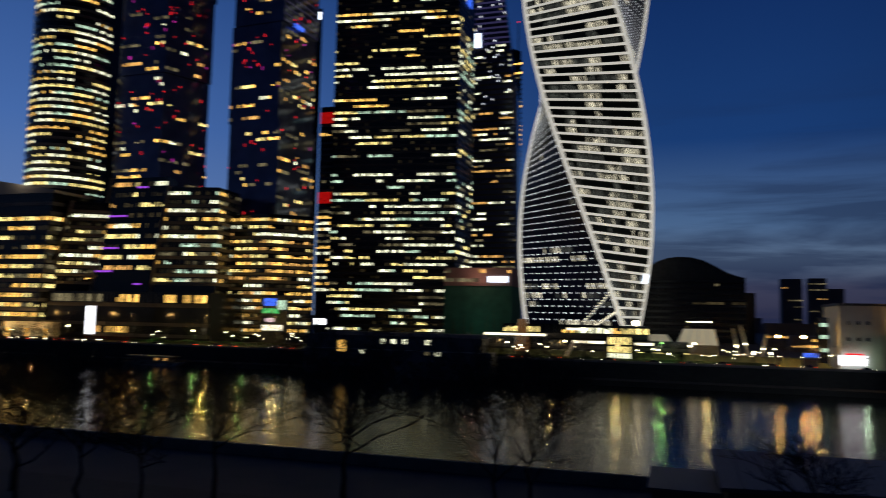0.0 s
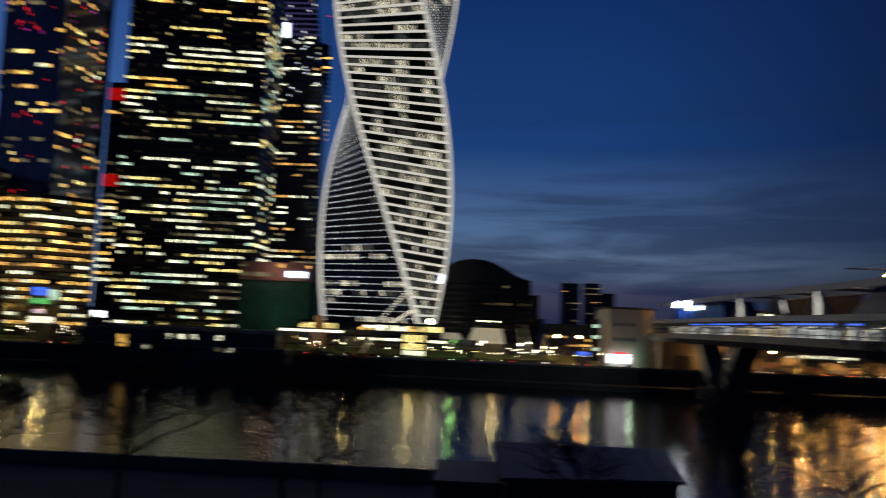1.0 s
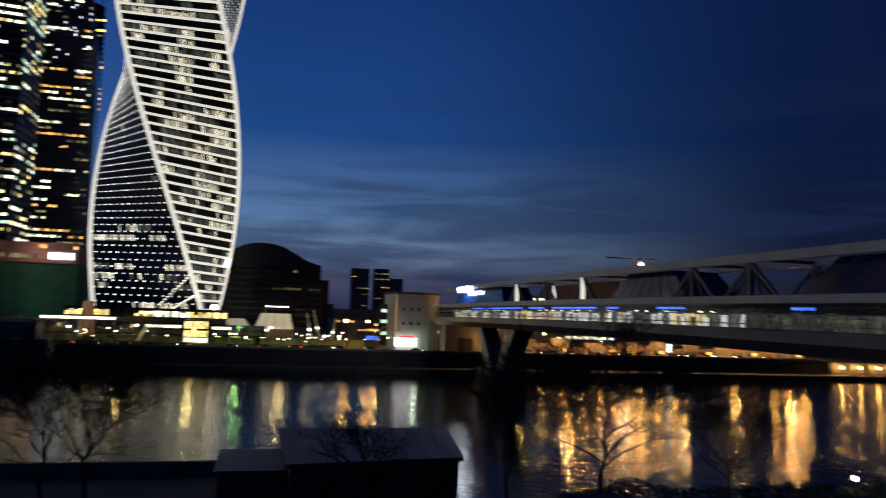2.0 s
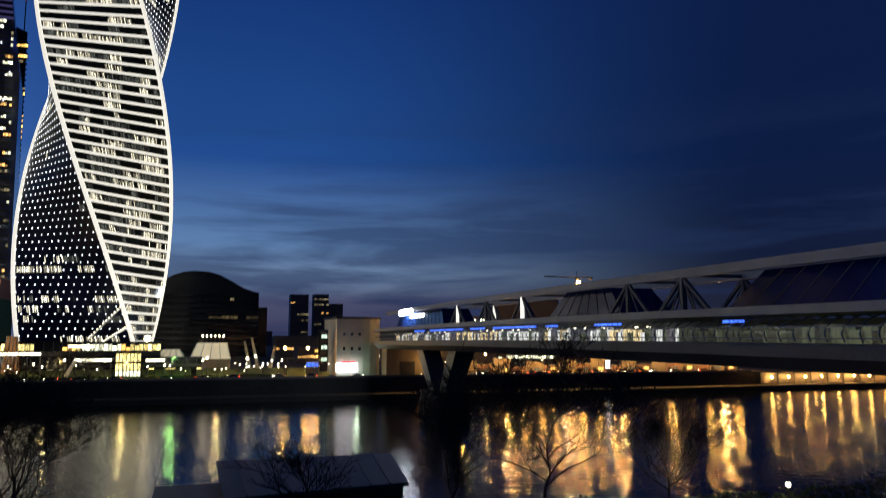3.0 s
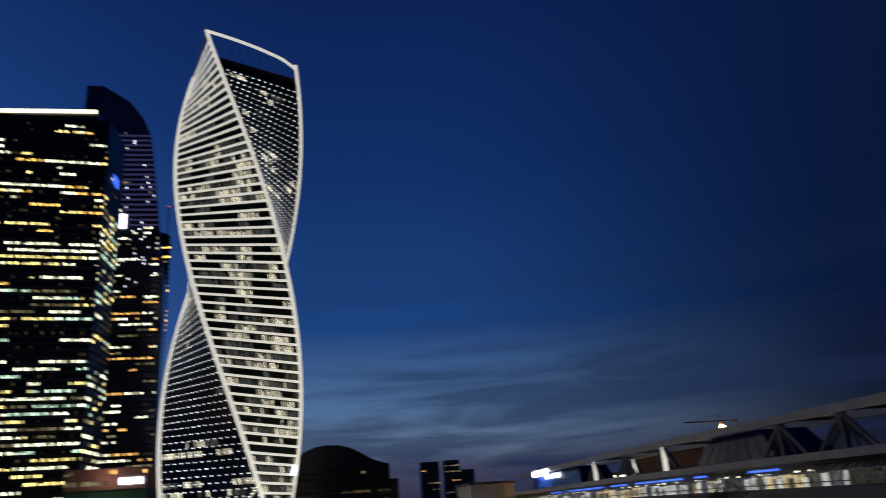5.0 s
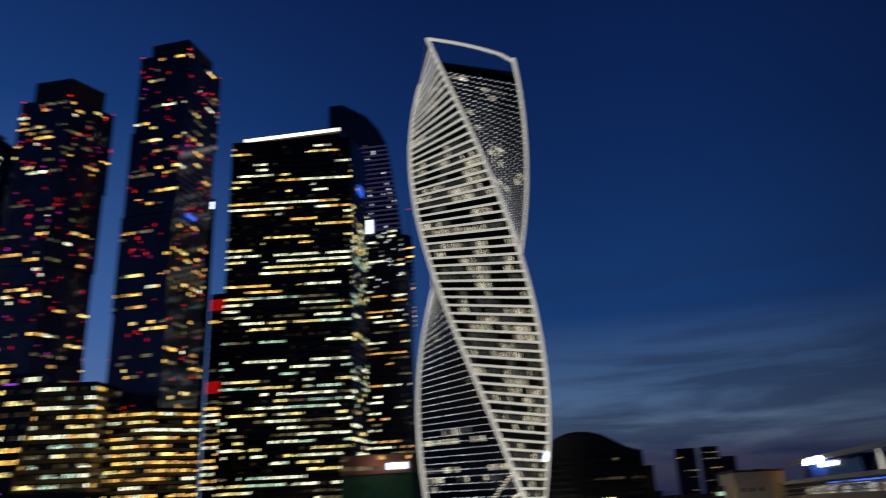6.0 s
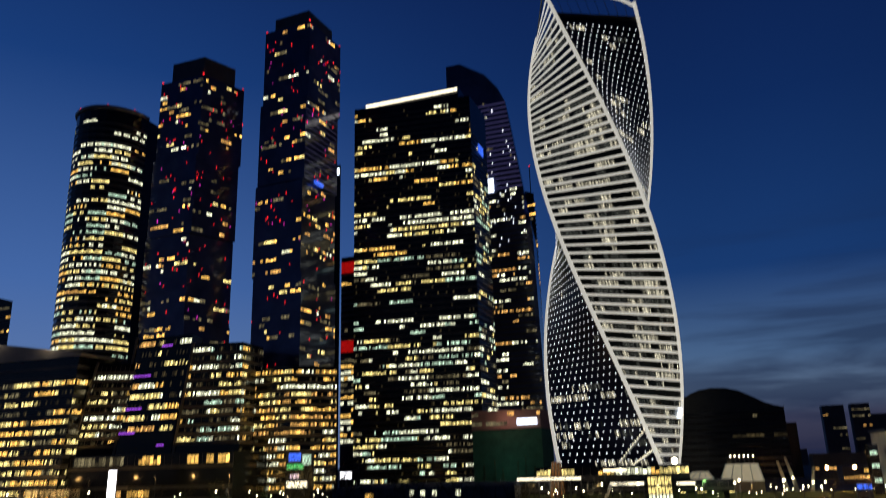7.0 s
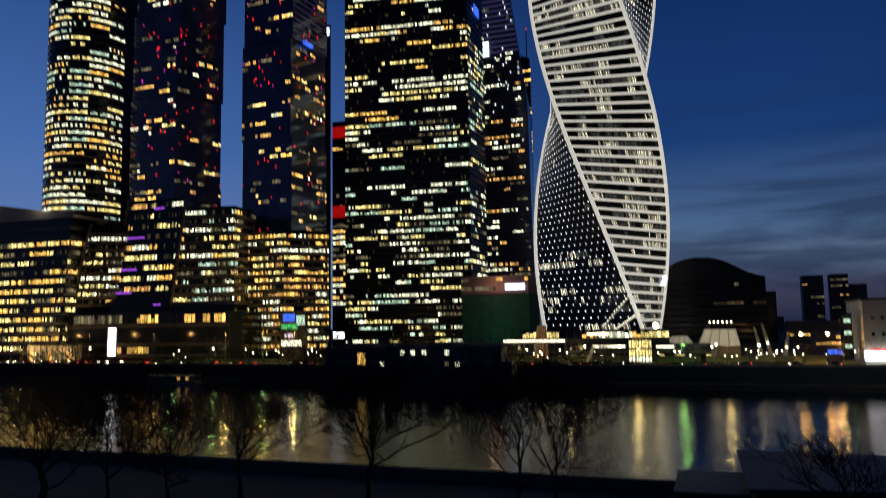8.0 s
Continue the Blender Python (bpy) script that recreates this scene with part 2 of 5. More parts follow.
# ---- geometry helpers ----
class Geo:
    """Vertices and faces gathered in world places, then linked as one mesh."""

    def __init__(self):
        self.v, self.f, self.m = [], [], []

    def face(self, pts, mi=0):
        n = len(self.v)
        self.v += [tuple(p) for p in pts]
        self.f.append(tuple(range(n, n + len(pts))))
        self.m.append(mi)

    def hexa(self, lo, hi, mi=0):
        """A solid between two rings of equally many points."""
        n, k = len(self.v), len(lo)
        self.v += [tuple(p) for p in lo] + [tuple(p) for p in hi]
        self.f.append(tuple(range(n + k - 1, n - 1, -1)))
        self.f.append(tuple(range(n + k, n + 2 * k)))
        for i in range(k):
            j = (i + 1) % k
            self.f.append((n + i, n + j, n + k + j, n + k + i))
        self.m += [mi] * (k + 2)

    def box(self, x0, y0, z0, x1, y1, z1, mi=0):
        ring = ((x0, y0), (x1, y0), (x1, y1), (x0, y1))
        self.hexa([(*p, z0) for p in ring], [(*p, z1) for p in ring], mi)

    def prism(self, poly, z0, z1, mi=0, top=None):
        self.hexa([(*p, z0) for p in poly], [(*p, z1) for p in (top or poly)], mi)

    def bar(self, a, b, w, h=None, mi=0):
        """A square bar from a to b."""
        a, b = Vector(a), Vector(b)
        d = (b - a).normalized()
        s = d.cross(Vector((0, 0, 1)))
        s = s.normalized() if s.length > 1e-4 else Vector((1, 0, 0))
        t = s.cross(d)
        s, t = s * w / 2, t * (h or w) / 2
        self.hexa([a - s - t, a + s - t, a + s + t, a - s + t], [b - s - t, b + s - t, b + s + t, b - s + t], mi)

    def tube(self, pts, radii, sides=6, mi=0):
        n0, k = len(self.v), len(pts)
        for i, p in enumerate(pts):
            d = (Vector(pts[min(i + 1, k - 1)]) - Vector(pts[max(i - 1, 0)])).normalized()
            s = d.cross(Vector((0.3, 0.1, 1)))
            s = s.normalized() if s.length > 1e-4 else Vector((1, 0, 0))
            t = s.cross(d)
            for j in range(sides):
                a = 2 * math.pi * j / sides
                self.v.append(tuple(Vector(p) + (s * math.cos(a) + t * math.sin(a)) * radii[i]))
        for i in range(k - 1):
            for j in range(sides):
                a, b = n0 + i * sides + j, n0 + i * sides + (j + 1) % sides
                self.f.append((a, b, b + sides, a + sides))
                self.m.append(mi)
        self.f += [tuple(range(n0 + sides - 1, n0 - 1, -1)), tuple(range(n0 + (k - 1) * sides, n0 + k * sides))]
        self.m += [mi, mi]

    def ball(self, c, r, mi=0, rings=4, sides=8, squash=1.0):
        n0 = len(self.v)
        for i in range(1, rings):
            a = math.pi * i / rings
            for j in range(sides):
                b = 2 * math.pi * j / sides
                self.v.append((c[0] + r * math.sin(a) * math.cos(b), c[1] + r * math.sin(a) * math.sin(b), c[2] + r * squash * math.cos(a)))
        self.v += [(c[0], c[1], c[2] + r * squash), (c[0], c[1], c[2] - r * squash)]
        t = n0 + (rings - 1) * sides
        for i in range(rings - 2):
            for j in range(sides):
                a, b = n0 + i * sides + j, n0 + i * sides + (j + 1) % sides
                self.f.append((a, a + sides, b + sides, b))
                self.m.append(mi)
        for j in range(sides):
            k = (j + 1) % sides
            self.f += [(n0 + j, n0 + k, t), (t - sides + k, t - sides + j, t + 1)]
            self.m += [mi, mi]

    def link(self, name, mats, parent=None, label=""):
        base = Vector((0, 0, 0))
        p = parent
        while p is not None:
            base += p.location
            p = p.parent
        mesh = bpy.data.meshes.new(name)
        mesh.from_pydata([(v[0] - base.x, v[1] - base.y, v[2] - base.z) for v in self.v], [], self.f)
        for m in mats if isinstance(mats, (list, tuple)) else [mats]:
            mesh.materials.append(m)
        mesh.polygons.foreach_set("material_index", self.m)
        mesh.update()
        ob = new(name, mesh)
        ob.parent = parent
        if label:
            tagged(ob, label)
        return ob


def thing(name, base, label, category, group="", kind=""):
    ob = new(name)
    ob.location = base
    return tagged(ob, label, category, group, kind)


def box_part(name, x0, y0, z0, x1, y1, z1, mat, parent, label=""):
    g = Geo()
    g.box(x0, y0, z0, x1, y1, z1)
    return g.link(name, mat, parent, label)


def storeys(owner, p0, p1, z0, z1, pitch, win, lit, rng, t0=None, t1=None, mats=None, spandrel=1, high=0.42, band=0.36, proud=0.22, name="window_row", gap=0.09, skip=0, mull=0, faint=0.0, runs=(1, 2, 3, 4, 5, 7, 10, 14)):
    """Rows of windows on a wall that stands from p0 to p1 (t0 to t1 at its top), one part a storey: a proud band and the lit panes.
    lit(f, s, rng) gives the share of lit panes at the height f and the run's tones."""
    mats = mats or OFFICE
    p0, p1 = Vector((*p0, 0)), Vector((*p1, 0))
    t0, t1 = Vector((*(t0 or p0.xy), 0)), Vector((*(t1 or p1.xy), 0))
    n = max(int(round((z1 - z0) / pitch)), 1)
    step = (z1 - z0) / n
    d = p1 - p0
    out_way = Vector((d.y, -d.x, 0)).normalized()

    def spot(s, f, off):
        a, b = p0.lerp(t0, f), p1.lerp(t1, f)
        q = a.lerp(b, s) + out_way * off
        return (q.x, q.y, z0 + (z1 - z0) * f)

    count = max(int(d.length / win), 1)
    for i in range(skip, n):
        f0, f1 = i / n, (i + 1) / n
        g = Geo()
        fb = f0 + (f1 - f0) * band
        g.hexa([spot(0, f0, -0.1), spot(1, f0, -0.1), spot(1, f0, proud), spot(0, f0, proud)], [spot(0, fb, -0.1), spot(1, fb, -0.1), spot(1, fb, proud), spot(0, fb, proud)])
        g.link("storey_band", mats[spandrel], owner)
        g = Geo()
        share, tones = lit(f0, rng)
        j = 0
        fw0, fw1 = f0 + (f1 - f0) * (band + 0.06), f0 + (f1 - f0) * min(band + 0.06 + high, 0.99)
        while j < count:
            run = rng.choice(runs)
            on, tone = rng.random() < share, rng.choice(tones)
            for k in range(j, min(j + run, count)):
                lit_now = on and rng.random() < 0.86
                # some unlit panes get a faint emission, added to lift the dark facade
                if lit_now or (share and rng.random() < faint):
                    a, b = (k + gap / 2) / count, (k + 1 - gap / 2) / count
                    top = fw1 if rng.random() < 0.8 else fw0 + (fw1 - fw0) * rng.uniform(0.4, 0.8)
                    g.face([spot(a, fw0, 0.06), spot(b, fw0, 0.06), spot(b, top, 0.06), spot(a, top, 0.06)], tone if lit_now else FAINT)
            j += run
        if mull:
            for k in range(0, count + 1, mull):
                s = k / count
                e = 0.12 / max(d.length, 1)
                g.hexa([spot(s - e, fb, 0), spot(s + e, fb, 0), spot(s + e, fb, proud * 0.8), spot(s - e, fb, proud * 0.8)], [spot(s - e, f1, 0), spot(s + e, f1, 0), spot(s + e, f1, proud * 0.8), spot(s - e, f1, proud * 0.8)], spandrel)
        if g.f:
            tagged(g.link(name, mats, owner), kind="stuff")
    return n


# ---- lamps: floodlights on the twisted tower, street lighting, added lights ----
def spot(name, eye, target, watts, angle, blend, colour, size=1.5):
    d = bpy.data.lights.new(name, "SPOT")
    d.energy, d.spot_size, d.spot_blend, d.color, d.shadow_soft_size = watts, radians(angle), blend, colour, size
    ob = new(name, d)
    ob.matrix_world = look(eye, target)
    return ob


MASTS = []


def bulb(place, watts, colour, size=0.4):
    d = bpy.data.lights.new("street_light", "POINT")
    d.energy, d.color, d.shadow_soft_size = watts, colour, size
    ob = new("street_light", d)
    ob.location = place
    MASTS.append(place)
    return ob


FLOOD = (1.0, 0.95, 0.84)
spot("floodlight", (-75, 300, 10), (-50, 345, 60), 1.2e4, 80, 0.7, FLOOD)
spot("floodlight", (8, 304, 10), (-36, 345, 65), 2.5e4, 75, 0.7, FLOOD)
# lights without fixtures, added to tint the low building's front
bulb((-118, 431, 49), 1500, (1.0, 0.55, 0.42))
bulb((-116, 426, 22), 600, (0.42, 1.0, 0.90))
SODIUM, WARMWHITE = (1.0, 0.52, 0.16), (1.0, 0.70, 0.26)
for x in (100, 128, 156, 184, 212, 240):
    bulb((x, 303, 19.5), 7500, SODIUM)
for x, y, z in ((-80, 308, 14), (-52, 308, 14), (-26, 307, 14), (8, 310, 14)):
    bulb((x, y, z), 1100, WARMWHITE)
bulb((-9, 308, 15), 900, (0.40, 1.0, 0.25))
bulb((46, 309, 16), 1800, SODIUM)
# lights added to lift the low office blocks; no source is seen here
for x, y, z in ((-340, 313, 22), (-305, 313, 22), (-268, 318, 22)):
    bulb((x, y, z), 1500, (1.0, 0.58, 0.17))
# unseen gold lights, added for the gold patch in the water
for x, y in ((-226, 320), (-206, 322), (-186, 318)):
    bulb((x, y, 22), 5500, (1.0, 0.62, 0.15))
for x in (262, 284, 306, 328, 350):
    bulb((x, 293.5, 5.3), 200, SODIUM, 0.2)
bulb((92, 298, 14), 1600, SODIUM)
bulb((62, 304, 12), 700, (0.70, 1.0, 0.62))
for x in (-246, -222, -196):
    bulb((x, 306.5, 12.5), 500, (0.35, 1.0, 0.22))
for x, y, z in ((-345, 308, 15), (-322, 309, 15)):
    bulb((x, y, z), 7000, (1.0, 0.58, 0.2))
# lights without fixtures, added to brighten the long block's pale roof
for x in (-395, -352):
    bulb((x, 322.5, 104 if x < -370 else 98), 1500, (1.0, 0.75, 0.5))
# ---- ground, river, quays ----
FAR, STREET, NEAR, LOW = 297.0, 8.0, 74.0, 5.0
g = Geo()
profile = [(-4500, LOW), (NEAR, LOW), (NEAR, -3), (288.5, -3), (288.5, 2.0), (296.4, 2.2), (FAR, STREET), (4700, STREET)]
for (ya, za), (yb, zb) in zip(profile, profile[1:]):
    g.face([(-4500, ya, za), (4500, ya, za), (4500, yb, zb), (-4500, yb, zb)])
tagged(g.link("ground", M_GROUND), "dark embankment ground along both river banks", "ground", kind="structure")
g = Geo()
g.face([(-4500, NEAR - 1, 0), (4500, NEAR - 1, 0), (4500, 289.5, 0), (-4500, 289.5, 0)])
tagged(g.link("water", M_WATER), "dark rippled river that mirrors the city lights", "water", kind="structure")
for nm, y0, y1, z in (("road", 299.0, 309.0, STREET + 0.03),):
    g = Geo()
    g.box(-900, y0, z - 0.3, 900, y1, z)
    tagged(g.link(nm, M_ASPHALT), "asphalt embankment road beside the river", "road", kind="structure")
g = Geo()
g.box(-260, 73.0, -2.5, -4, 112.2, 1.25)
g.box(-4, 73.0, -2.5, 25.5, 97.2, 1.25)
tagged(g.link("quay", M_ASPHALT), "low grey asphalt quay at the river's near edge", "quay", kind="structure")
g = Geo()
g.box(-260, 111.2, 1.25, -4.2, 112.0, 3.0)
tagged(g.link("parapet", M_GRANITE), "dark granite parapet along the near quay", "parapet", kind="structure")
g = Geo()
g.box(-900, 297.2, STREET, 250, 297.9, STREET + 0.9)
tagged(g.link("parapet", M_GRANITE), "granite parapet on top of the quay wall", "parapet", kind="structure")

# ---- twisted tower ----
EVO_C, EVO_R, EVO_T0, EVO_TW, EVO_Z, EVO_H = Vector((-44.63, 360.25)), 30.66, 226.51, -170.25, 10.0, 255.0


def evo_corner(k, z, r=EVO_R):
    a = radians(EVO_T0 + EVO_TW * (z - EVO_Z) / EVO_H + 90 * k)
    return Vector((EVO_C.x + r * math.cos(a), EVO_C.y + r * math.sin(a), z))


def evo_face(k, s, z, off=0.0):
    a, b = evo_corner(k, z), evo_corner(k + 1, z)
    q = a.lerp(b, s)
    mid = (a + b) / 2 - Vector((EVO_C.x, EVO_C.y, z))
    return q + mid.normalized() * off


def twisted_tower():
    rng = random.Random(11)
    t = thing("twisted_skyscraper", (EVO_C.x, EVO_C.y, STREET), "white-ribbed twisted glass skyscraper with a glittering lamp-dotted wall", "skyscraper")
    floors, z0 = 54, 17.0
    step = 4.1
    ztop = z0 + floors * step
    g = Geo()
    m = 16
    for k in range(4):
        g = Geo()
        for i in range(floors + 1):
            g.v += [tuple(evo_face(k, j / m, z0 + i * step)) for j in range(m + 1)]
        for i in range(floors):
            for j in range(m):
                a = i * (m + 1) + j
                g.f.append((a, a + 1, a + m + 2, a + m + 1))
                g.m.append(0)
        g.link("glass_wall", M_GLASS_EVO if k % 2 else M_GLASS_LED, t)
    g = Geo()
    g.prism([tuple(evo_corner(k, ztop, EVO_R - 0.3).xy) for k in range(4)], ztop - 0.3, ztop + 2.6, top=[tuple(evo_corner(k, ztop + 2.6, EVO_R - 0.3).xy) for k in range(4)])
    g.link("attic", M_DARKSTEEL, t)
    # corner ribs, each a helix
    for k in range(4):
        hi = {0: ztop + 3, 1: EVO_Z + 245, 2: EVO_Z + 247, 3: EVO_Z + 238}[k]
        pts = []
        m = 90
        for i in range(m + 1):
            z = STREET + (hi - STREET) * i / m
            pts.append(evo_corner(k, z, EVO_R + 0.2))
        g = Geo()
        g.tube(pts, [0.9] * len(pts), 8)
        g.link("corner_rib", M_GLOW_CLAD, t)
    # crown beam over the lamp-dotted face
    a, b = evo_corner(2, EVO_Z + 247), evo_corner(3, EVO_Z + 238)
    pts = [a.lerp(b, s) + Vector((0, 0, 1.5 * math.sin(math.pi * s) - 2.0 * max(0, s - 0.85) / 0.15)) for s in [i / 14 for i in range(15)]]
    g = Geo()
    g.tube(pts, [0.8] * 15, 8)
    g.link("crown_beam", M_GLOW_CLAD, t)
    for i in range(1, 9):
        p = a.lerp(b, i / 9)
        q = evo_face(2, i / 9, ztop, -0.5)
        g = Geo()
        g.bar((q.x, q.y, ztop), (p.x, p.y, p.z - 0.3), 0.18)
        g.link("crown_strut", M_DARKSTEEL, t)
    # open screen that climbs to the crown
    pts = [evo_corner(1, EVO_Z + 245).lerp(a, f / 8) for f in range(9)]
    g = Geo()
    g.tube(pts, [0.4] * 9, 6)
    g.link("screen_beam", M_STEEL, t)
    for i in range(1, 8):
        g = Geo()
        q = evo_face(1, i / 8, ztop, -0.4)
        g.bar(q, pts[i], 0.3)
        g.link("screen_post", M_DARKSTEEL, t)
    g = Geo()
    cc = Vector((EVO_C.x, EVO_C.y, 0))
    g.prism([((cc + (evo_corner(k, ztop) - cc) * 0.55).x, (cc + (evo_corner(k, ztop) - cc) * 0.55).y) for k in range(4)], ztop, ztop + 4.5)
    g.link("roof_plant", M_DARKSTEEL, t)
    # white storey bands and office windows on two opposite faces
    mats = [*OFFICE[:WHITE], L_EVO, *OFFICE[WHITE + 1:DIM], L_EVODIM, *OFFICE[DIM + 1:]]
    for k in (1, 3):
        for i in range(floors + 4 if k == 1 else floors):
            za = z0 + i * step
            g = Geo()
            zb = za + 1.05
            for j in range(9):
                q = j / 8
                g.v += [tuple(evo_face(k, q, za, -0.1)), tuple(evo_face(k, q, za, 0.35)), tuple(evo_face(k, q, zb, 0.35)), tuple(evo_face(k, q, zb, -0.1))]
                if j:
                    for c in range(4):
                        a, b = 4 * (j - 1) + c, 4 * (j - 1) + (c + 1) % 4
                        g.f.append((a, b, b + 4, a + 4))
                        g.m.append(0)
            g.link("storey_band", M_GLOW_CLAD, t)
            if i >= floors:
                continue
            g = Geo()
            j, count = 0, 84
            busy = rng.random()
            share = 0.8 if busy < 0.35 else (0.48 if busy < 0.78 else 0.15)
            while j < count:
                run = rng.choice((2, 4, 5, 7, 9, 14, 20))
                on, tone = rng.random() < share, rng.choice((WHITE, WHITE, DIM, DIM, DIM, WHITE, DIM, WHITE, DIM))
                for m in range(j, min(j + run, count)):
                    if on and rng.random() < 0.85:
                        s0, s1 = 0.03 + 0.94 * (m + 0.18) / count, 0.03 + 0.94 * (m + 0.82) / count
                        zt = za + step - (0.45 if rng.random() < 0.6 else rng.uniform(0.6, 1.5))
                        g.face([evo_face(k, s0, zb + 0.1, 0.12), evo_face(k, s1, zb + 0.1, 0.12), evo_face(k, s1, zt, 0.12), evo_face(k, s0, zt, 0.12)], tone)
                j += run
            tagged(g.link("window_row", mats, t), kind="stuff")
    # lamp points and lit windows on the two other faces
    for k in (0, 2):
        rows = int((ztop - z0) / 3.0)
        for i in range(rows):
            zl = z0 + 0.8 + 3.0 * i
            g = Geo()
            for j in range(13):
                q = (j + 0.25 + 0.5 * (i % 2)) / 13
                w = 0.0062
                g.hexa([evo_face(k, q - w, zl, 0.22), evo_face(k, q + w, zl, 0.22), evo_face(k, q + w, zl, 0.1), evo_face(k, q - w, zl, 0.1)],
                       [evo_face(k, q - w, zl + 0.52, 0.22), evo_face(k, q + w, zl + 0.52, 0.22), evo_face(k, q + w, zl + 0.52, 0.1), evo_face(k, q - w, zl + 0.52, 0.1)])
            tagged(g.link("lamp_row", L_LED, t), kind="stuff")
        for i in range(floors):
            za = z0 + (i + 0.5) * step
            share = 0.6 if (i < 9 and rng.random() < 0.7) else (0.3 if rng.random() < 0.16 else 0.02)
            g = Geo()
            j, count = 0, 50
            while j < count:
                run = rng.choice((2, 4, 6, 9))
                on, tone = rng.random() < share, rng.choice((WHITE, WHITE, DIM))
                for m in range(j, min(j + run, count)):
                    if on and rng.random() < 0.85:
                        s0, s1 = 0.03 + 0.94 * (m + 0.18) / count, 0.03 + 0.94 * (m + 0.82) / count
                        g.face([evo_face(k, s0, za - 1.7, 0.12), evo_face(k, s1, za - 1.7, 0.12), evo_face(k, s1, za + 0.8, 0.12), evo_face(k, s0, za + 0.8, 0.12)], tone)
                j += run
            if g.f:
                tagged(g.link("window_row", mats, t), kind="stuff")
    # a small glowing sign low on the right-hand rib
    g = Geo()
    g.hexa([evo_face(1, 0.86, 42, 0.9), evo_face(1, 0.96, 42, 0.9), evo_face(1, 0.96, 42, 0.5), evo_face(1, 0.86, 42, 0.5)],
           [evo_face(1, 0.9, 46, 0.9), evo_face(1, 0.98, 46, 0.9), evo_face(1, 0.98, 46, 0.5), evo_face(1, 0.9, 46, 0.5)])
    g.link("small_sign", L_HALO, t)
    # ground-floor lobby behind the feet of the ribs
    g = Geo()
    g.prism([(evo_corner(k, 12, 24).x, evo_corner(k, 12, 24).y) for k in range(4)], STREET, z0)
    g.link("lobby", M_GLASS, t)
    return t


twisted_tower()


# ---- black office tower with a lit cornice ----
def lit_black(f, rng):
    if f < 0.06:
        return 0.7, (YELLOW, WHITE, COOL)
    if f < 0.36:
        return rng.choice((0.8, 0.65, 0.5, 0.3)), (WHITE, YELLOW, COOL, YELLOW, WHITE, WHITE, DIM)
    if f < 0.42:
        return rng.choice((0.7, 0.1)), (COOL, WHITE, WHITE)
    if f < 0.56:
        return rng.choice((0.65, 0.5, 0.15, 0.35)), (WHITE, WHITE, YELLOW, COOL, DIM)
    if 0.62 < f < 0.68:
        return 0.7, (WHITE, YELLOW, WHITE)
    return rng.choice((0.05, 0.15, 0.35, 0.55)), (WARM, YELLOW, WHITE)


def black_tower():
    rng = random.Random(5)
    t = thing("office_tower", (-186, 466, STREET), "tall black glass office tower with rows of lit windows", "skyscraper")
    A, B, C, D = (-229, 460), (-143, 472), (-142.5, 509), (-226, 505)
    top = 280.5
    g = Geo()
    g.prism([A, B, C, D], STREET, top)
    g.link("body", M_GLASS_BLACK, t)
    storeys(t, A, B, STREET + 4, top - 4, 4.35, 1.2, lit_black, rng, mats=[M_GLASS, M_DARKSTEEL, *OFFICE[2:]], proud=0.2, faint=0.06, high=0.42, runs=(2, 3, 5, 7, 9, 14, 20))
    storeys(t, B, C, STREET + 4, top - 26, 4.35, 1.2, lambda f, r: (r.choice((0.2, 0.5, 0.7)) if f < 0.85 else 0.15, (COOL, YELLOW, WHITE, DIM)), rng, mats=[M_GLASS, M_DARKSTEEL, *OFFICE[2:]], high=0.5, proud=0.2)
    g = Geo()
    g.hexa([(-221, 463.5, top), (-152, 473, top), (-152, 502, top), (-221, 497, top)], [(-219, 464.5, top + 4.5), (-152, 474, top + 10), (-152, 500, top + 10), (-219, 496, top + 4.5)])
    g.link("roof_storey", M_GLASS_BLACK, t)
    n = 26
    for i in range(n):
        f0, f1 = i / n, (i + 0.86) / n
        q = [(-221 + 69 * f, 462.4 + 9.9 * f, top + 0.6 + 5.6 * f) for f in (f0, f1)]
        g = Geo()
        g.hexa([(x, y, z) for x, y, z in q] + [(x, y + 0.6, z) for x, y, z in q[::-1]], [(x, y, z + 2.5) for x, y, z in q] + [(x, y + 0.6, z + 2.5) for x, y, z in q[::-1]])
        g.link("cornice_lamp", L_STRIP, t)
    g = Geo()
    g.tube([(-212, 480, top), (-212, 480, top + 9), (-212, 480, top + 11)], [5.5, 5.5, 3.0], 14)
    g.link("roof_drum", M_GLASS_BLACK, t)
    box_part("side_sign", -142.3, 486, 242, -141.8, 498, 248.5, L_BLUE, t)
    return t


black_tower()


# ---- stacked-block twin towers ----
def red_marks(owner, p0, p1, z0, z1, count, rng, mats=(L_RED, L_MAGENTA)):
    g = Geo()
    d = Vector((p1[0] - p0[0], p1[1] - p0[1], 0))
    o = Vector((d.y, -d.x, 0)).normalized() * 0.5
    for _ in range(count):
        s, z, h = rng.random(), rng.uniform(z0, z1), rng.choice((0.8, 1.0, 1.3, 2.0))
        a = Vector((*p0, 0)) + d * s + o
        w = d.normalized() * 0.15
        g.hexa([(a - w + Vector((0, 0, z))), (a + w + Vector((0, 0, z))), (a + w - o + Vector((0, 0, z))), (a - w - o + Vector((0, 0, z)))],
               [(a - w + Vector((0, 0, z + h))), (a + w + Vector((0, 0, z + h))), (a + w - o + Vector((0, 0, z + h))), (a - w - o + Vector((0, 0, z + h)))], 0 if rng.random() < 0.75 else 1)
    tagged(g.link("red_lamps", list(mats), owner), kind="stuff")


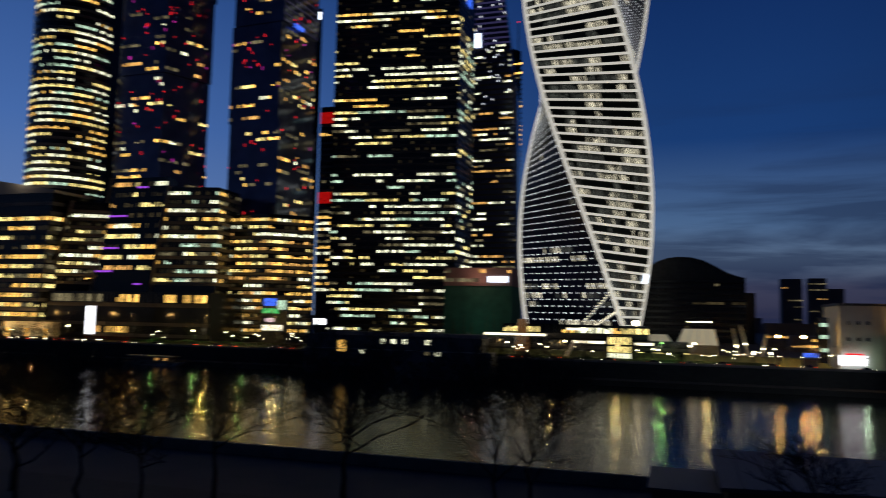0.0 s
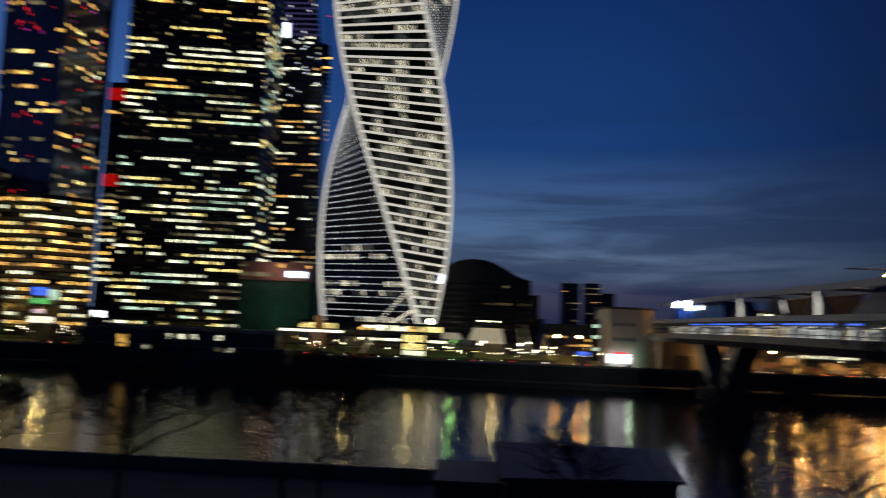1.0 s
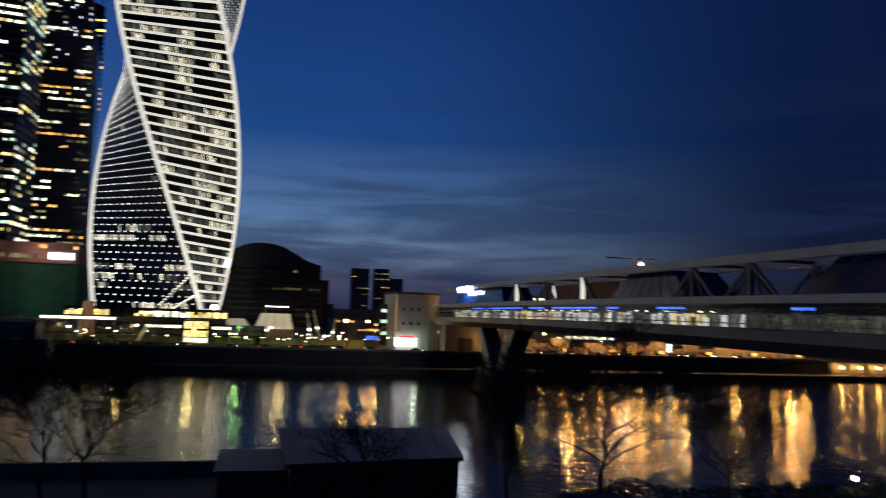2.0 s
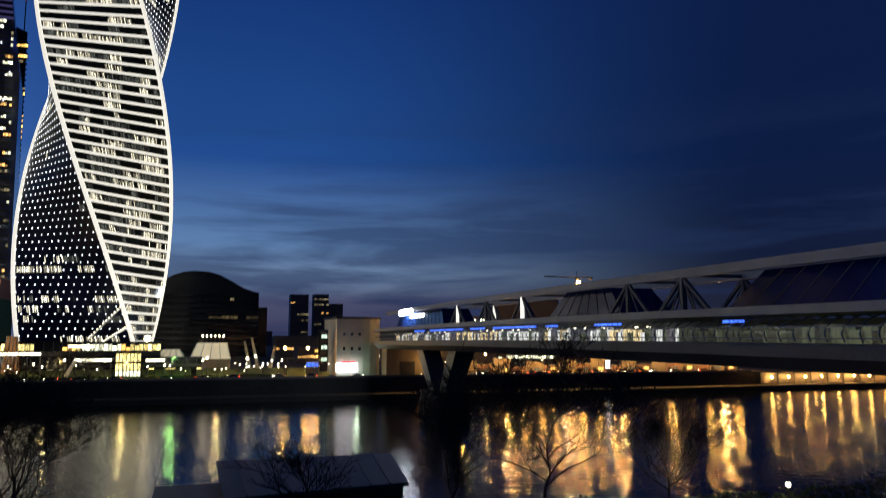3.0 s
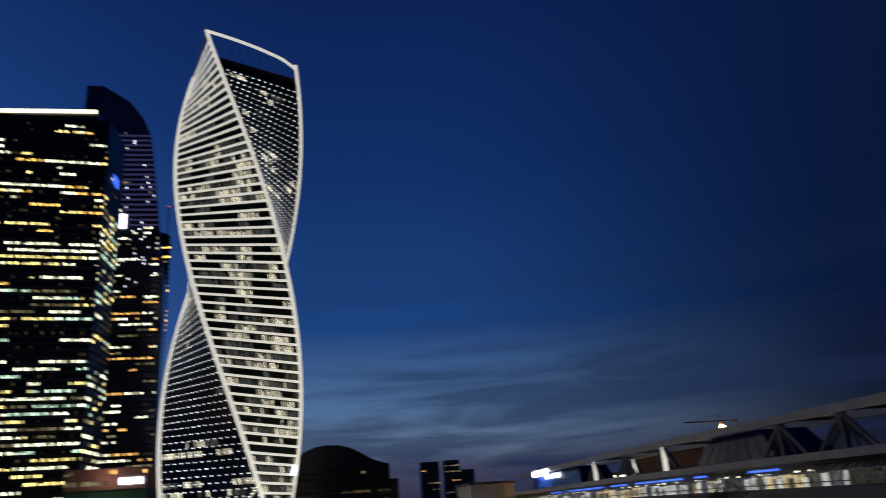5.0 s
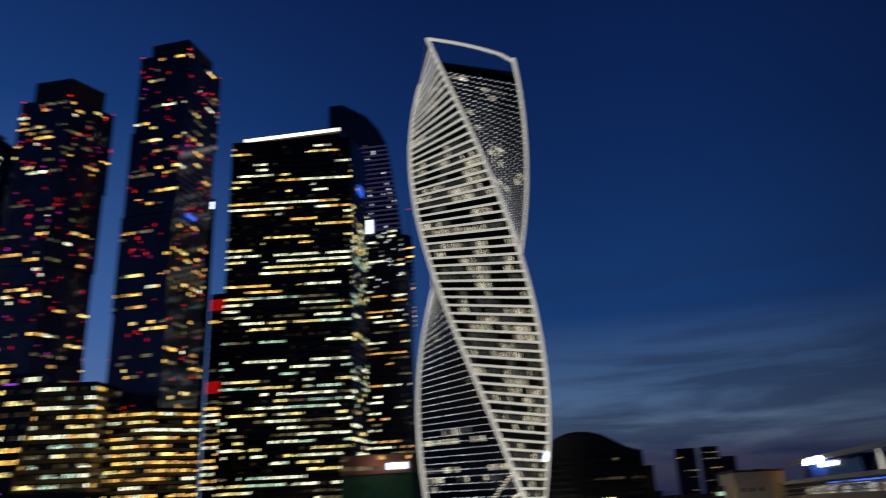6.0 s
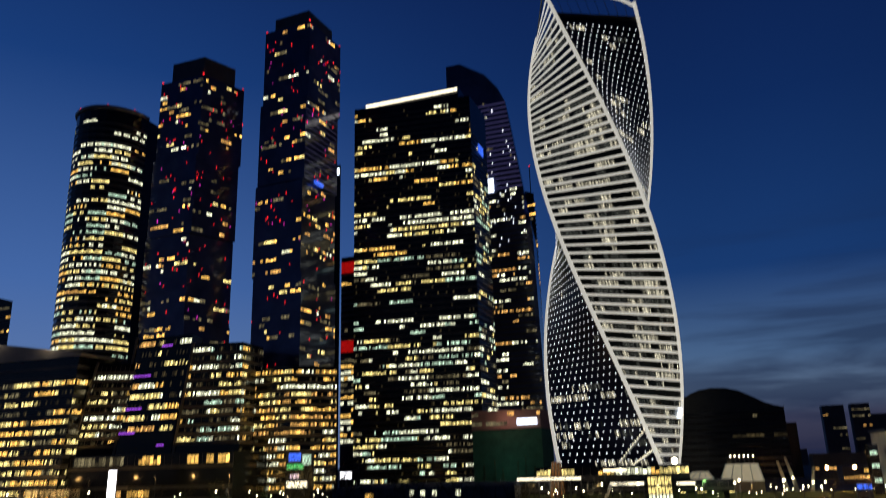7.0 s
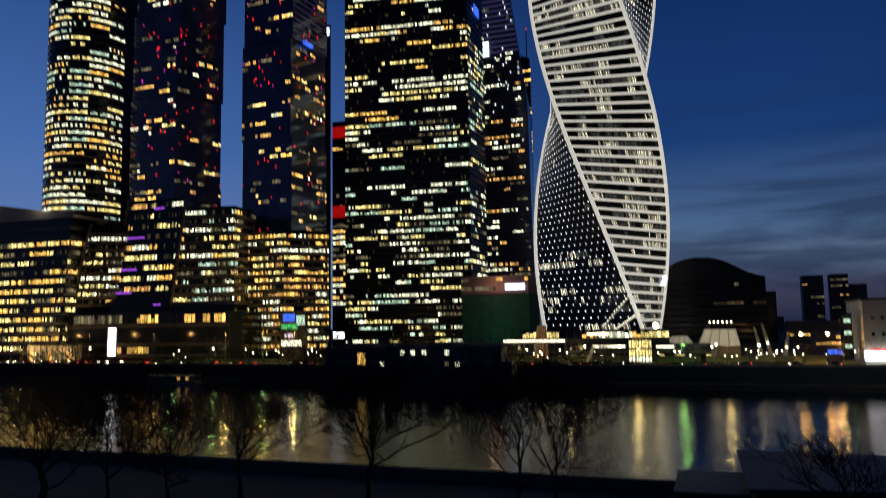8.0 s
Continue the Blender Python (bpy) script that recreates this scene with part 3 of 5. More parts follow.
def stacked_tower(corner, left, right, tops, shifts, crown, seed, label, violet=False):
    """A tower of blocks set askew on one another: corner nearest the river, ends of its two seen walls."""
    rng = random.Random(seed)
    c, l, r = Vector(corner), Vector(left), Vector(right)
    far = l + r - c
    mid = (l + r) / 2
    t = thing("residential_tower", (mid.x, mid.y, STREET), label, "skyscraper")
    z = STREET
    mats = [M_GLASS, M_GLASS_BLUE, *OFFICE[2:]]
    for top, (dx, dy) in zip(tops, shifts):
        o = Vector((dx, dy))
        A, B, C, D = (tuple(p + o) for p in (l, c, r, far))
        g = Geo()
        g.prism([A, B, C, D], z, top)
        g.link("block", M_GLASS_BLUE, t)
        for p, q in ((A, B), (B, C)):
            mats = [M_GLASS, L_VIOLET if (violet and p == B and 150 < z < 250) else M_GLASS_BLUE, *OFFICE[2:]]
            storeys(t, p, q, z + 1, top - 1, 3.9, 1.9, lambda f, rg: (rg.choice((0.05, 0.10, 0.2, 0.4)), (ORANGE, WARM, YELLOW, DIM, WHITE, DIM, DIM, WARM)), rng, mats=mats, high=0.5, proud=0.06, band=0.12, runs=(1, 2, 2, 3, 4, 6))
            red_marks(t, p, q, z + 2, top - 4, 16 if p == A else 15, rng)
        z = top
    o = Vector(shifts[-1])
    ring = [mid + o + (Vector(p) - mid) * 0.76 for p in (l, c, r, far)]
    g = Geo()
    g.prism([tuple(p) for p in ring], z, crown)
    g.link("roof_block", M_GREY_PANEL, t)
    g = Geo()
    for p in (l, c, r, far):
        q = mid + o + (Vector(p) - mid) * 0.97
        g.ball((q.x, q.y, z + 0.9), 0.7)
    g.link("aircraft_lamps", L_RED, t)
    return t


tall_twin = stacked_tower((-228.4, 387.7), (-264.1, 390.0), (-225.5, 426.0), (139, 200, 257, 313), ((0, 0), (-1.2, 0.4), (0.6, -0.6), (1.4, 0.8)), 325, 21, "dark blue glass tower of stacked blocks with red lamps", True)
stacked_tower((-291.7, 362.1), (-325.2, 362.5), (-280.3, 390.9), (110, 165, 217, 273), ((0, 0), (-1.0, 0.5), (1.0, -0.6), (1.6, 0.6)), 288.5, 22, "dark glass tower of stacked blocks with red lamps")


box_part("blue_sign", -227.6, 398, 200, -225.4, 408, 202, L_BLUE, tall_twin)


# ---- round-fronted tower ----
def round_tower():
    rng = random.Random(31)
    t = thing("round_tower", (-351, 362, STREET), "round-fronted glass tower with bands of lit windows", "skyscraper")
    cx, cy, top = -357.0, 362.5, 249.5
    ring = []
    for i in range(15):
        a = radians(-172 + 176 * i / 14)
        ring.append((cx + 23.5 * math.cos(a), cy + 26 * math.sin(a)))
    ring += [(cx + 22, cy + 24), (cx - 22, cy + 24)]
    g = Geo()
    g.prism(ring, STREET, top)
    g.link("body", M_GLASS, t)

    def lit(f, rg):
        if 0.40 < f < 0.425:
            return 0.95, (ORANGE, ORANGE, WARM)
        if f > 0.9:
            return 0.15, (WHITE, YELLOW)
        return (rg.choice((0.9, 0.75, 0.85, 0.4)), (YELLOW, WHITE, YELLOW, WARM, COOL, WHITE))

    for i in range(14):
        storeys(t, ring[i], ring[i + 1], STREET + 40, top - 7, 4.15, 1.15, lit, random.Random(100 + i // 2), proud=0.3, band=0.38)
    g = Geo()
    g.tube([(*ring[i], top + 0.6) for i in range(15)], [1.5] * 15, 6)
    g.link("parapet_ring", M_STEEL, t)
    g = Geo()
    for i in (2, 5, 9, 12):
        g.ball((*ring[i], top + 2.2), 0.6)
    g.link("aircraft_lamps", L_RED, t)


round_tower()


# ---- low office blocks on the embankment ----
def warm_office(f, rng):
    return rng.choice((0.95, 0.8, 0.3, 0.6)), (WARM, YELLOW, WARM, WHITE, ORANGE, DIM)


def office_block(name, ring, z1, label, seed, faces, base=STREET, top=None, lit=warm_office, body=M_GLASS, mats=None, roof=None, edges=(), win=1.1, pitch=4.3, mull=0, dull=()):
    rng = random.Random(seed)
    mx, my = sum(p[0] for p in ring) / len(ring), sum(p[1] for p in ring) / len(ring)
    t = thing(name, (mx, my, STREET), label, "office block")
    top = top or ring
    g = Geo()
    g.prism(ring, base, z1, top=top)
    g.link("body", body, t)
    for i in faces:
        j = (i + 1) % len(ring)
        if i in dull:
            storeys(t, ring[i], ring[j], base + 4, z1 - 9, pitch, 2.4, lambda f, r: (r.choice((0.0, 0.15, 0.3)), (DIM, DIM, PURPLE, YELLOW)), rng, top[i], top[j], mats=[M_GLASS, M_GLASS_BLUE, *OFFICE[2:]], high=0.4, gap=0.1)
        else:
            storeys(t, ring[i], ring[j], base + 4, z1 - 1.5, pitch, win, lit, rng, top[i], top[j], mats=mats, mull=mull, high=0.42, gap=0.1, faint=0.3, runs=(2, 3, 5, 7, 10, 16))
    for i in edges:
        g = Geo()
        g.bar((*ring[i], base), (*top[i], z1 + 0.6), 1.3)
        g.link("corner_frame", M_STONE_PANEL, t)
    if roof:
        g = Geo()
        g.prism([(mx + (p[0] - mx) * 1.02, my + (p[1] - my) * 1.02) for p in top], z1, z1 + roof)
        g.link("roof_slab", M_CONCRETE, t)
    return t


STONE = [M_GLASS, M_STONE_PANEL, *OFFICE[2:]]
long_block = office_block("office_block", [(-430, 325), (-338, 325), (-334, 350), (-430, 350)], 88, "long office block with a curved pale roof and lit floors", 41, (0, 1), top=[(-430, 325), (-331, 325), (-330, 350), (-430, 350)], pitch=5.2, lit=lambda f, r: (r.choice((0.95, 0.85, 0.6, 0.9)) if f < 0.84 else 0.0, (WARM, YELLOW, YELLOW, WARM, DIM)))
g = Geo()
g.hexa([(-431, 324.4, 88), (-329.5, 324.4, 88), (-329.5, 350, 88), (-431, 350, 88)], [(-431, 324.4, 105), (-329.5, 324.4, 89.5), (-329.5, 350, 89.5), (-431, 350, 105)])
g.link("roof", M_PLASTER, long_block)
office_block("office_block", [(-352, 333), (-338, 332), (-310, 343), (-340, 352)], 84, "slanted glass office block with a stone frame", 42, (0, 1), base=34, top=[(-337, 334), (-325, 333), (-306, 343), (-330, 352)], mats=STONE, edges=(1,), dull=(0,), mull=3, win=1.15, lit=lambda f, r: (0.0 if f > 0.82 else r.choice((0.95, 0.8, 0.6)), (WARM, YELLOW, WHITE, DIM)))
violet_block = office_block("office_block", [(-316, 341), (-278, 341), (-280, 362), (-312, 362)], 98, "dark glass office block with violet-lit floors", 43, (0,), base=34, top=[(-308, 343), (-270, 343), (-276, 360), (-306, 360)], edges=(0,), pitch=5.6, lit=lambda f, r: (0.0 if f > 0.93 or f < 0.06 else r.choice((0.2, 0.9, 0.7, 0.55)), (WARM, YELLOW, YELLOW, WHITE, ORANGE)), mats=[M_GLASS, M_GLASS_BLACK, *OFFICE[2:]], body=M_GLASS_BLACK)
office_block("office_block", [(-277, 342), (-240, 348), (-243, 372), (-272, 372)], 92, "slanted office block with a stone grid and lit windows", 44, (0, 1), base=34, top=[(-269, 343), (-241, 349), (-243, 372), (-268, 372)], mats=STONE, edges=(0,), mull=4, win=1.15, pitch=4.7, lit=lambda f, r: (0.3 if f > 0.9 else r.choice((0.9, 0.75, 0.55, 0.85)), (YELLOW, WARM, WHITE, COOL, DIM)))
office_block("office_block", [(-250, 364), (-219, 364), (-200, 381), (-215, 386), (-250, 386)], 79, "warmly lit office block under the stacked tower", 45, (0, 1), mats=STONE, pitch=4.0, lit=lambda f, r: (r.choice((0.95, 0.8, 0.6)), (WARM, YELLOW, WARM, ORANGE, WHITE)))
for x0, x1, z in ((-313, -301, 76), (-314, -303, 58), (-315, -304, 45), (-297, -290, 92), (-288, -283, 38)):
    f = (z - 34) / 64
    box_part("violet_strip", x0 + 8 * f, 340.4 + 2 * f, z, x1 + 8 * f, 340.8 + 2 * f, z + 1.0, L_PURPLE, violet_block)
t = thing("shopping_podium", (-290, 335, STREET), "low glass podium with a lit shop front", "podium")
g = Geo()
g.prism([(-352, 328), (-236, 338), (-232, 372), (-352, 352)], STREET, 34)
g.link("body", M_GLASS, t)
storeys(t, (-352, 328), (-236, 338), 26, 33, 7, 2.2, lambda f, r: (0.6, (WARM, WARM, YELLOW, DIM)), random.Random(46), band=0.3, high=0.6, mull=2, mats=[M_GLASS, M_DARKSTEEL, *OFFICE[2:]])
storeys(t, (-352, 328), (-236, 338), 10, 22, 6, 3.4, lambda f, r: (0.14, (ORANGE, WARM, DIM, DIM, YELLOW)), random.Random(47), band=0.3, high=0.55, mats=[M_GLASS, M_DARKSTEEL, *OFFICE[2:]])


# ---- towers behind ----
def curved_tower():
    rng = random.Random(61)
    t = thing("curved_tower", (-155, 580, STREET), "tapering blue glass tower with a glowing sign", "skyscraper")
    zs = [STREET + 352 * i / 24 for i in range(25)]

    edge = [(0, -119), (200, -122), (239, -127.7), (319, -138.7), (335, -147), (348, -158), (356, -168), (361, -180)]

    def right(z):
        return float(np.interp(z, [e[0] for e in edge], [e[1] for e in edge]))

    g = Geo()
    for i, z in enumerate(zs):
        g.v += [(-190, 560, z), (right(z), 560, z), (right(z) - 6, 600, z), (-190, 600, z)]
        if i:
            for k in range(4):
                a, b = 4 * (i - 1) + k, 4 * (i - 1) + (k + 1) % 4
                g.f.append((a, b, b + 4, a + 4))
                g.m.append(0)
    g.f.append(tuple(range(len(g.v) - 4, len(g.v))))
    g.m.append(0)
    g.link("body", M_GLASS_BLUE, t)
    mats = [M_GLASS, L_VIOLET, *OFFICE[2:]]
    storeys(t, (-172, 560), (-119.5, 560), STREET + 10, 239, 4.2, 1.8, lambda f, r: (r.choice((0.5, 0.3, 0.1, 0.4)), (WHITE, ORANGE, ORANGE, DIM, WHITE, DIM)), rng, t1=(-128, 560), mats=[M_GLASS, M_DARKSTEEL, *OFFICE[2:]], proud=0.15)
    storeys(t, (-172, 560), (-128, 560), 239, 319, 4.2, 1.8, lambda f, r: (r.choice((0.02, 0.05, 0.2)), (WHITE, DIM, DIM)), rng, t1=(-139, 560), mats=mats, proud=0.15)
    g = Geo()
    for i in range(60):
        x, z = -170 + rng.random() * 42, rng.uniform(180, 318)
        if x < right(z) - 2:
            g.box(x, 559.2, z, x + 0.7, 559.7, z + 1.3)
    tagged(g.link("facade_lamp_points", L_LED, t), kind="stuff")
    for (xa, za), (xb, zb) in (((-156.4, 237), (-154.2, 245)), ((-153.8, 237), (-151.6, 243.5)), ((-156.4, 243.5), (-151.8, 248.5))):
        box_part("glowing_sign", xa, 558.6, za, xb, 559.6, zb, L_HALO, t)


curved_tower()
t = thing("slab_tower", (-128, 640, STREET), "dark slab tower with amber windows", "skyscraper")
g = Geo()
g.hexa([(-158, 625, STREET), (-131.5, 625, STREET), (-140, 660, STREET), (-162, 660, STREET)], [(-158, 625, 266), (-133, 625, 255), (-141, 660, 255), (-162, 660, 266)])
g.link("body", M_GLASS_BLACK, t)
storeys(t, (-158, 625), (-132, 625), STREET + 10, 250, 4.2, 2.4, lambda f, r: (r.choice((0.05, 0.25, 0.4)), (ORANGE, DIM, WARM)), random.Random(62), mats=[M_GLASS, M_DARKSTEEL, *OFFICE[2:]], high=0.45, proud=0.15)
g = Geo()
g.bar((-137, 632, 255), (-137, 632, 284), 0.7)
g.link("mast", M_DARKSTEEL, t)
g = Geo()
g.ball((-137, 632, 284.5), 0.8)
g.link("aircraft_lamp", L_RED, t)
t = thing("slab_tower", (-262, 480, STREET), "narrow tower edge with red glowing panels", "skyscraper")
g = Geo()
g.prism([(-244, 470), (-233, 470), (-248, 500), (-256, 500)], STREET, 170)
g.link("body", M_GLASS, t)
storeys(t, (-244, 470), (-233, 470), STREET + 30, 160, 4.2, 2.4, lambda f, r: (0.3 if f > 0.5 else 0.8, (WARM, WHITE, DIM)), random.Random(63), high=0.5)
for z in (158, 101):
    box_part("red_panel", -243.6, 469.2, z, -233.6, 469.7, z + 8, L_REDPANEL, t)
t = thing("slab_tower", (-280, 540, STREET), "dark tower behind with a small lit sign", "skyscraper")
g = Geo()
g.prism([(-300, 520), (-271.5, 520), (-288, 550), (-310, 550)], STREET, 266)
g.link("body", M_GLASS_BLACK, t)
box_part("small_sign", -275.4, 519.2, 257, -272.6, 519.8, 263, L_HALO, t)
t = thing("slab_tower", (-630, 500, STREET), "distant dark tower block", "skyscraper")
g = Geo()
g.hexa([(-660, 480, STREET), (-571, 480, STREET), (-622, 520, STREET), (-700, 520, STREET)], [(-660, 480, 196), (-571, 480, 172), (-622, 520, 172), (-700, 520, 196)])
g.link("body", M_GLASS_BLACK, t)
storeys(t, (-660, 480), (-571, 480), 60, 168, 4.2, 2.8, lambda f, r: (0.25, (WARM, DIM)), random.Random(64))
t = thing("low_building", (-110, 445, STREET), "low building with a red-lit top and green net", "building")
box_part("net_wall", -140, 440, STREET, -98, 470, 43, M_GREEN_NET, t)
box_part("red_storey", -140, 439, 43, -98, 470, 54, M_RED_BRICK, t)
storeys(t, (-140, 438.9), (-98, 438.9), 43, 54, 5.5, 2.2, lambda f, r: (0.3, (DIM, ORANGE, DIM)), random.Random(65), mats=[M_GLASS, M_RED_BRICK, *OFFICE[2:]])
storeys(t, (-140, 439.9), (-98, 439.9), 12, 42, 5.0, 2.6, lambda f, r: (0.12, (DIM, COOL, DIM)), random.Random(66), mats=[M_GLASS, M_GREEN_NET, *OFFICE[2:]], proud=0.1)
box_part("sign", -112, 438, 45.2, -100, 438.8, 48.8, L_HALO, t)


# ---- domed building and far blocks ----
t = thing("domed_building", (15, 620, STREET), "dark glass building with a domed roof", "building")
g = Geo()
prof = [(-42, 46), (-38, 54), (-33, 60), (-27, 65), (-19, 69.8), (-12, 72.3), (-4, 73.3), (6, 72.8), (15, 70.4), (24, 65.6), (32, 61.0), (38, 58.8), (44, 57.2)]
for i, (x, z) in enumerate(prof):
    g.v += [(x, 600, STREET), (x, 603, z), (x, 650, z - 3), (x, 650, STREET)]
    if i:
        for k in range(3):
            a = 4 * (i - 1) + k
            g.f.append((a, a + 4, a + 5, a + 1))
            g.m.append(0)
g.f += [(3, 2, 1, 0), tuple(len(g.v) - 4 + k for k in range(4))]
g.m += [0, 0]
g.link("hall", M_GLASS_BLACK, t)
box_part("annex", 44, 604, STREET, 51, 640, 46, M_GLASS_BLACK, t)
storeys(t, (-42, 599.9), (44, 599.9), 12, 58, 4.4, 3.0, lambda f, r: (0.12, (FAINT, FAINT, DIM)), random.Random(71), mull=2, spandrel=0, mats=[M_GLASS, M_GREY_PANEL, *OFFICE[2:]])
for x0, x1, z in ((137, 165, 88), (174, 197, 89), (197, 220, 74), (60, 110, 30), (230, 330, 35), (-10, 60, 25)):
    t = thing("tower_block", ((x0 + x1) / 2, 1210, STREET), "far dark tower block with a few lit windows", "tower block", "far tower blocks")
    box_part("body", x0, 1200, STREET, x1, 1225, z, M_FARWALL, t)
    storeys(t, (x0, 1200), (x1, 1200), STREET + 4, z - 2, 4.5, 3.4, lambda f, r: (0.10, (DIM, ORANGE, DIM)), random.Random(int(x0) + 500), mats=[M_GLASS, M_FARWALL, *OFFICE[2:]], proud=0.1)


# ---- glass-roofed footbridge ----
BX0, BX1 = 68.0, 80.0


def bent(name, ring, y0, y1, mat, owner, closed=True):
    """A long member of the section ring (x, z), in stretches of about 9 m so that it can follow the bridge's arch."""
    g = Geo()
    n, k = max(int((y1 - y0) / 9), 1), len(ring)
    for i in range(n + 1):
        g.v += [(x, y0 + (y1 - y0) * i / n, z) for x, z in ring]
        if i:
            for j in range(k if closed else k - 1):
                a, b = (i - 1) * k + j, (i - 1) * k + (j + 1) % k
                g.f.append((a, b, b + k, a + k))
                g.m.append(0)
    if closed:
        g.f += [tuple(range(k - 1, -1, -1)), tuple(range(n * k, n * k + k))]
        g.m += [0, 0]
    return g.link(name, mat, owner)


def oblong(x0, z0, x1, z1):
    return [(x0, z0), (x1, z0), (x1, z1), (x0, z1)]


def footbridge():
    t = thing("footbridge", (74, 170, 0), "covered footbridge with a glazed arcade and a steel truss above", "bridge")
    y0, y1 = 30.0, 297.0
    bent("girder", [(69.5, 20.8), (78.5, 20.8), (80.6, 22.4), (80.6, 23.9), (67.4, 23.9), (67.4, 22.4)], y0, y1, M_GREY_PANEL, t)
    # glazed tube with a rib at every 2.4 m
    prof = []
    for i in range(11):
        a = radians(200 - 220 * i / 10)
        prof.append((74 + 6.3 * math.cos(a), 25.1 + 2.6 * math.sin(a)))
    bent("glazing", prof, y0, y1, M_CLEAR, t, False).visible_shadow = False
    y = y0
    while y < y1:
        g = Geo()
        g.tube([(x + (0.1 if x > 74 else -0.1), y, z + 0.05) for x, z in prof], [0.1] * len(prof), 5)
        g.link("rib", M_STEEL, t)
        y += 2.4
    for x, z in ((67.72, 24.6), (67.75, 26.0)):
        bent("glazing_rail", oblong(x - 0.08, z, x + 0.08, z + 0.16), y0, y1, M_STEEL, t)
    # shops and lamps inside the arcade
    rng = random.Random(81)
    y = y0
    while y < y1 - 6:
        w = rng.uniform(0.7, 2.2)
        mat = rng.choice((L_SHOPW, L_SHOPW, L_SHOPY, L_SHOPD, L_SHOPD, L_SHOPG)) if y > 105 else rng.choice((L_SHOPN, L_SHOPN, L_SHOPG))
        box_part("shop_front", 75.2, y, 24.05, 76.4, y + w * 0.94, rng.uniform(25.5, 26.5), mat, t)
        y += w
    y = y0 + 3
    while y < y1 - 6:
        if y > 100 and rng.random() < 0.7:
            box_part("ceiling_lamp", 72.6, y, 26.3, 73.0, y + 0.6, 26.55, L_STRIP, t)
        y += rng.uniform(3, 8)
    for a, b in ((112, 121), (136, 141), (146, 170), (176, 186), (192, 222), (228, 240), (82, 86)):
        box_part("blue_strip", 67.8, a, 26.7, 68.1, b, 27.05, L_BLUE, t)
    bent("back_wall", oblong(77.3, 24.0, 77.6, 27.2), y0, y1, M_GREY_PANEL, t)
    bent("arcade_floor", oblong(69, 23.9, 79, 24.04), y0, y1, M_CONCRETE, t)
    # upper deck and truss
    for x in (67.2, 80.0):
        bent("deck_edge", oblong(x, 27.6, x + 0.8, 28.7), y0, y1, M_STEEL, t)
    bent("upper_deck", oblong(68, 27.8, 80, 28.2), y0, y1, M_CONCRETE, t)
    for x in (68.0, 79.0):
        bent("top_chord", oblong(x, 33.5, x + 1.1, 34.8), y0, 280, M_STEEL, t)
    for y in (198, 176, 154, 110.5, 95.5):
        for x in (68.5, 79.5):
            g = Geo()
            g.bar((x, y, 28.5), (x, y, 33.6), 0.7)
            g.link("post", M_GLOW_POST if y in (198, 154) else M_GREY_PANEL, t)
            for dy in (-6.0, 6.0):
                g = Geo()
                g.bar((x, y + dy, 28.5), (x, y, 33.6), 0.5)
                g.link("diagonal", M_GREY_PANEL, t)
            for dy in (-3.0, 3.0):
                g = Geo()
                g.bar((x, y + dy, 28.5), (x, y, 33.6), 0.22)
                g.link("tie_rod", M_GREY_PANEL, t)
        g = Geo()
        g.bar((68.5, y, 34.0), (79.5, y, 34.0), 0.5)
        g.link("cross_beam", M_GREY_PANEL, t)
    # dark glazed pavilions between the trusses, each pane in its frame
    for a, b, sa, sb in ((212, 268, 5, 3), (113, 142.5, 6, 7), (34, 87, 0, 7)):
        g = Geo()
        g.hexa([(69, a, 28.2), (79.6, a, 28.2), (79.6, b, 28.2), (69, b, 28.2)], [(70, a + sa, 33.5), (78.6, a + sa, 33.5), (78.6, b - sb, 33.5), (70, b - sb, 33.5)])
        g.link("glass_pavilion", M_GLASS_PAV, t)
        n = int((b - a) / 4)
        for i in range(1, n):
            f = i / n
            g = Geo()
            g.bar((68.97, a + (b - a) * f, 28.25), (69.97, a + sa + (b - a - sa - sb) * f, 33.45), 0.1)
            g.link("pavilion_mullion", M_GLASS_BLACK, t)
    box_part("roof_light", 67.6, 243, 32.6, 67.95, 259, 34.2, L_ROOFSIGN, t)
    # V-shaped pier at the water's edge
    for s in (-1, 1):
        g = Geo()
        g.hexa([(71.5, 227 + s * 5 - 3, 7), (76.5, 227 + s * 5 - 3, 7), (76.5, 227 + s * 5 + 3, 7), (71.5, 227 + s * 5 + 3, 7)],
               [(71, 227 + s * 17 - 3.4, 20.9), (77, 227 + s * 17 - 3.4, 20.9), (77, 227 + s * 17 + 3.4, 20.9), (71, 227 + s * 17 + 3.4, 20.9)])
        g.link("pier_leg", M_GREY_PANEL, t)
    g = Geo()
    g.prism([(69, 217), (79, 217), (80.5, 227), (79, 237), (69, 237), (67.5, 227)], -3, 7.4)
    g.link("pier_base", M_GROUND, t)
    g = Geo()
    g.prism([(70, 36), (78, 36), (78, 44), (70, 44)], LOW, 20.8)
    g.link("abutment", M_CONCRETE, t)
    # the whole span falls away gently towards the far bank
    for ob in t.children:
        for v in ob.data.vertices:
            y = v.co.y + t.location.y
            if v.co.z > 12 and y > 90:
                v.co.z -= 1.25 * ((y - 90) / 190) ** 2
    return t


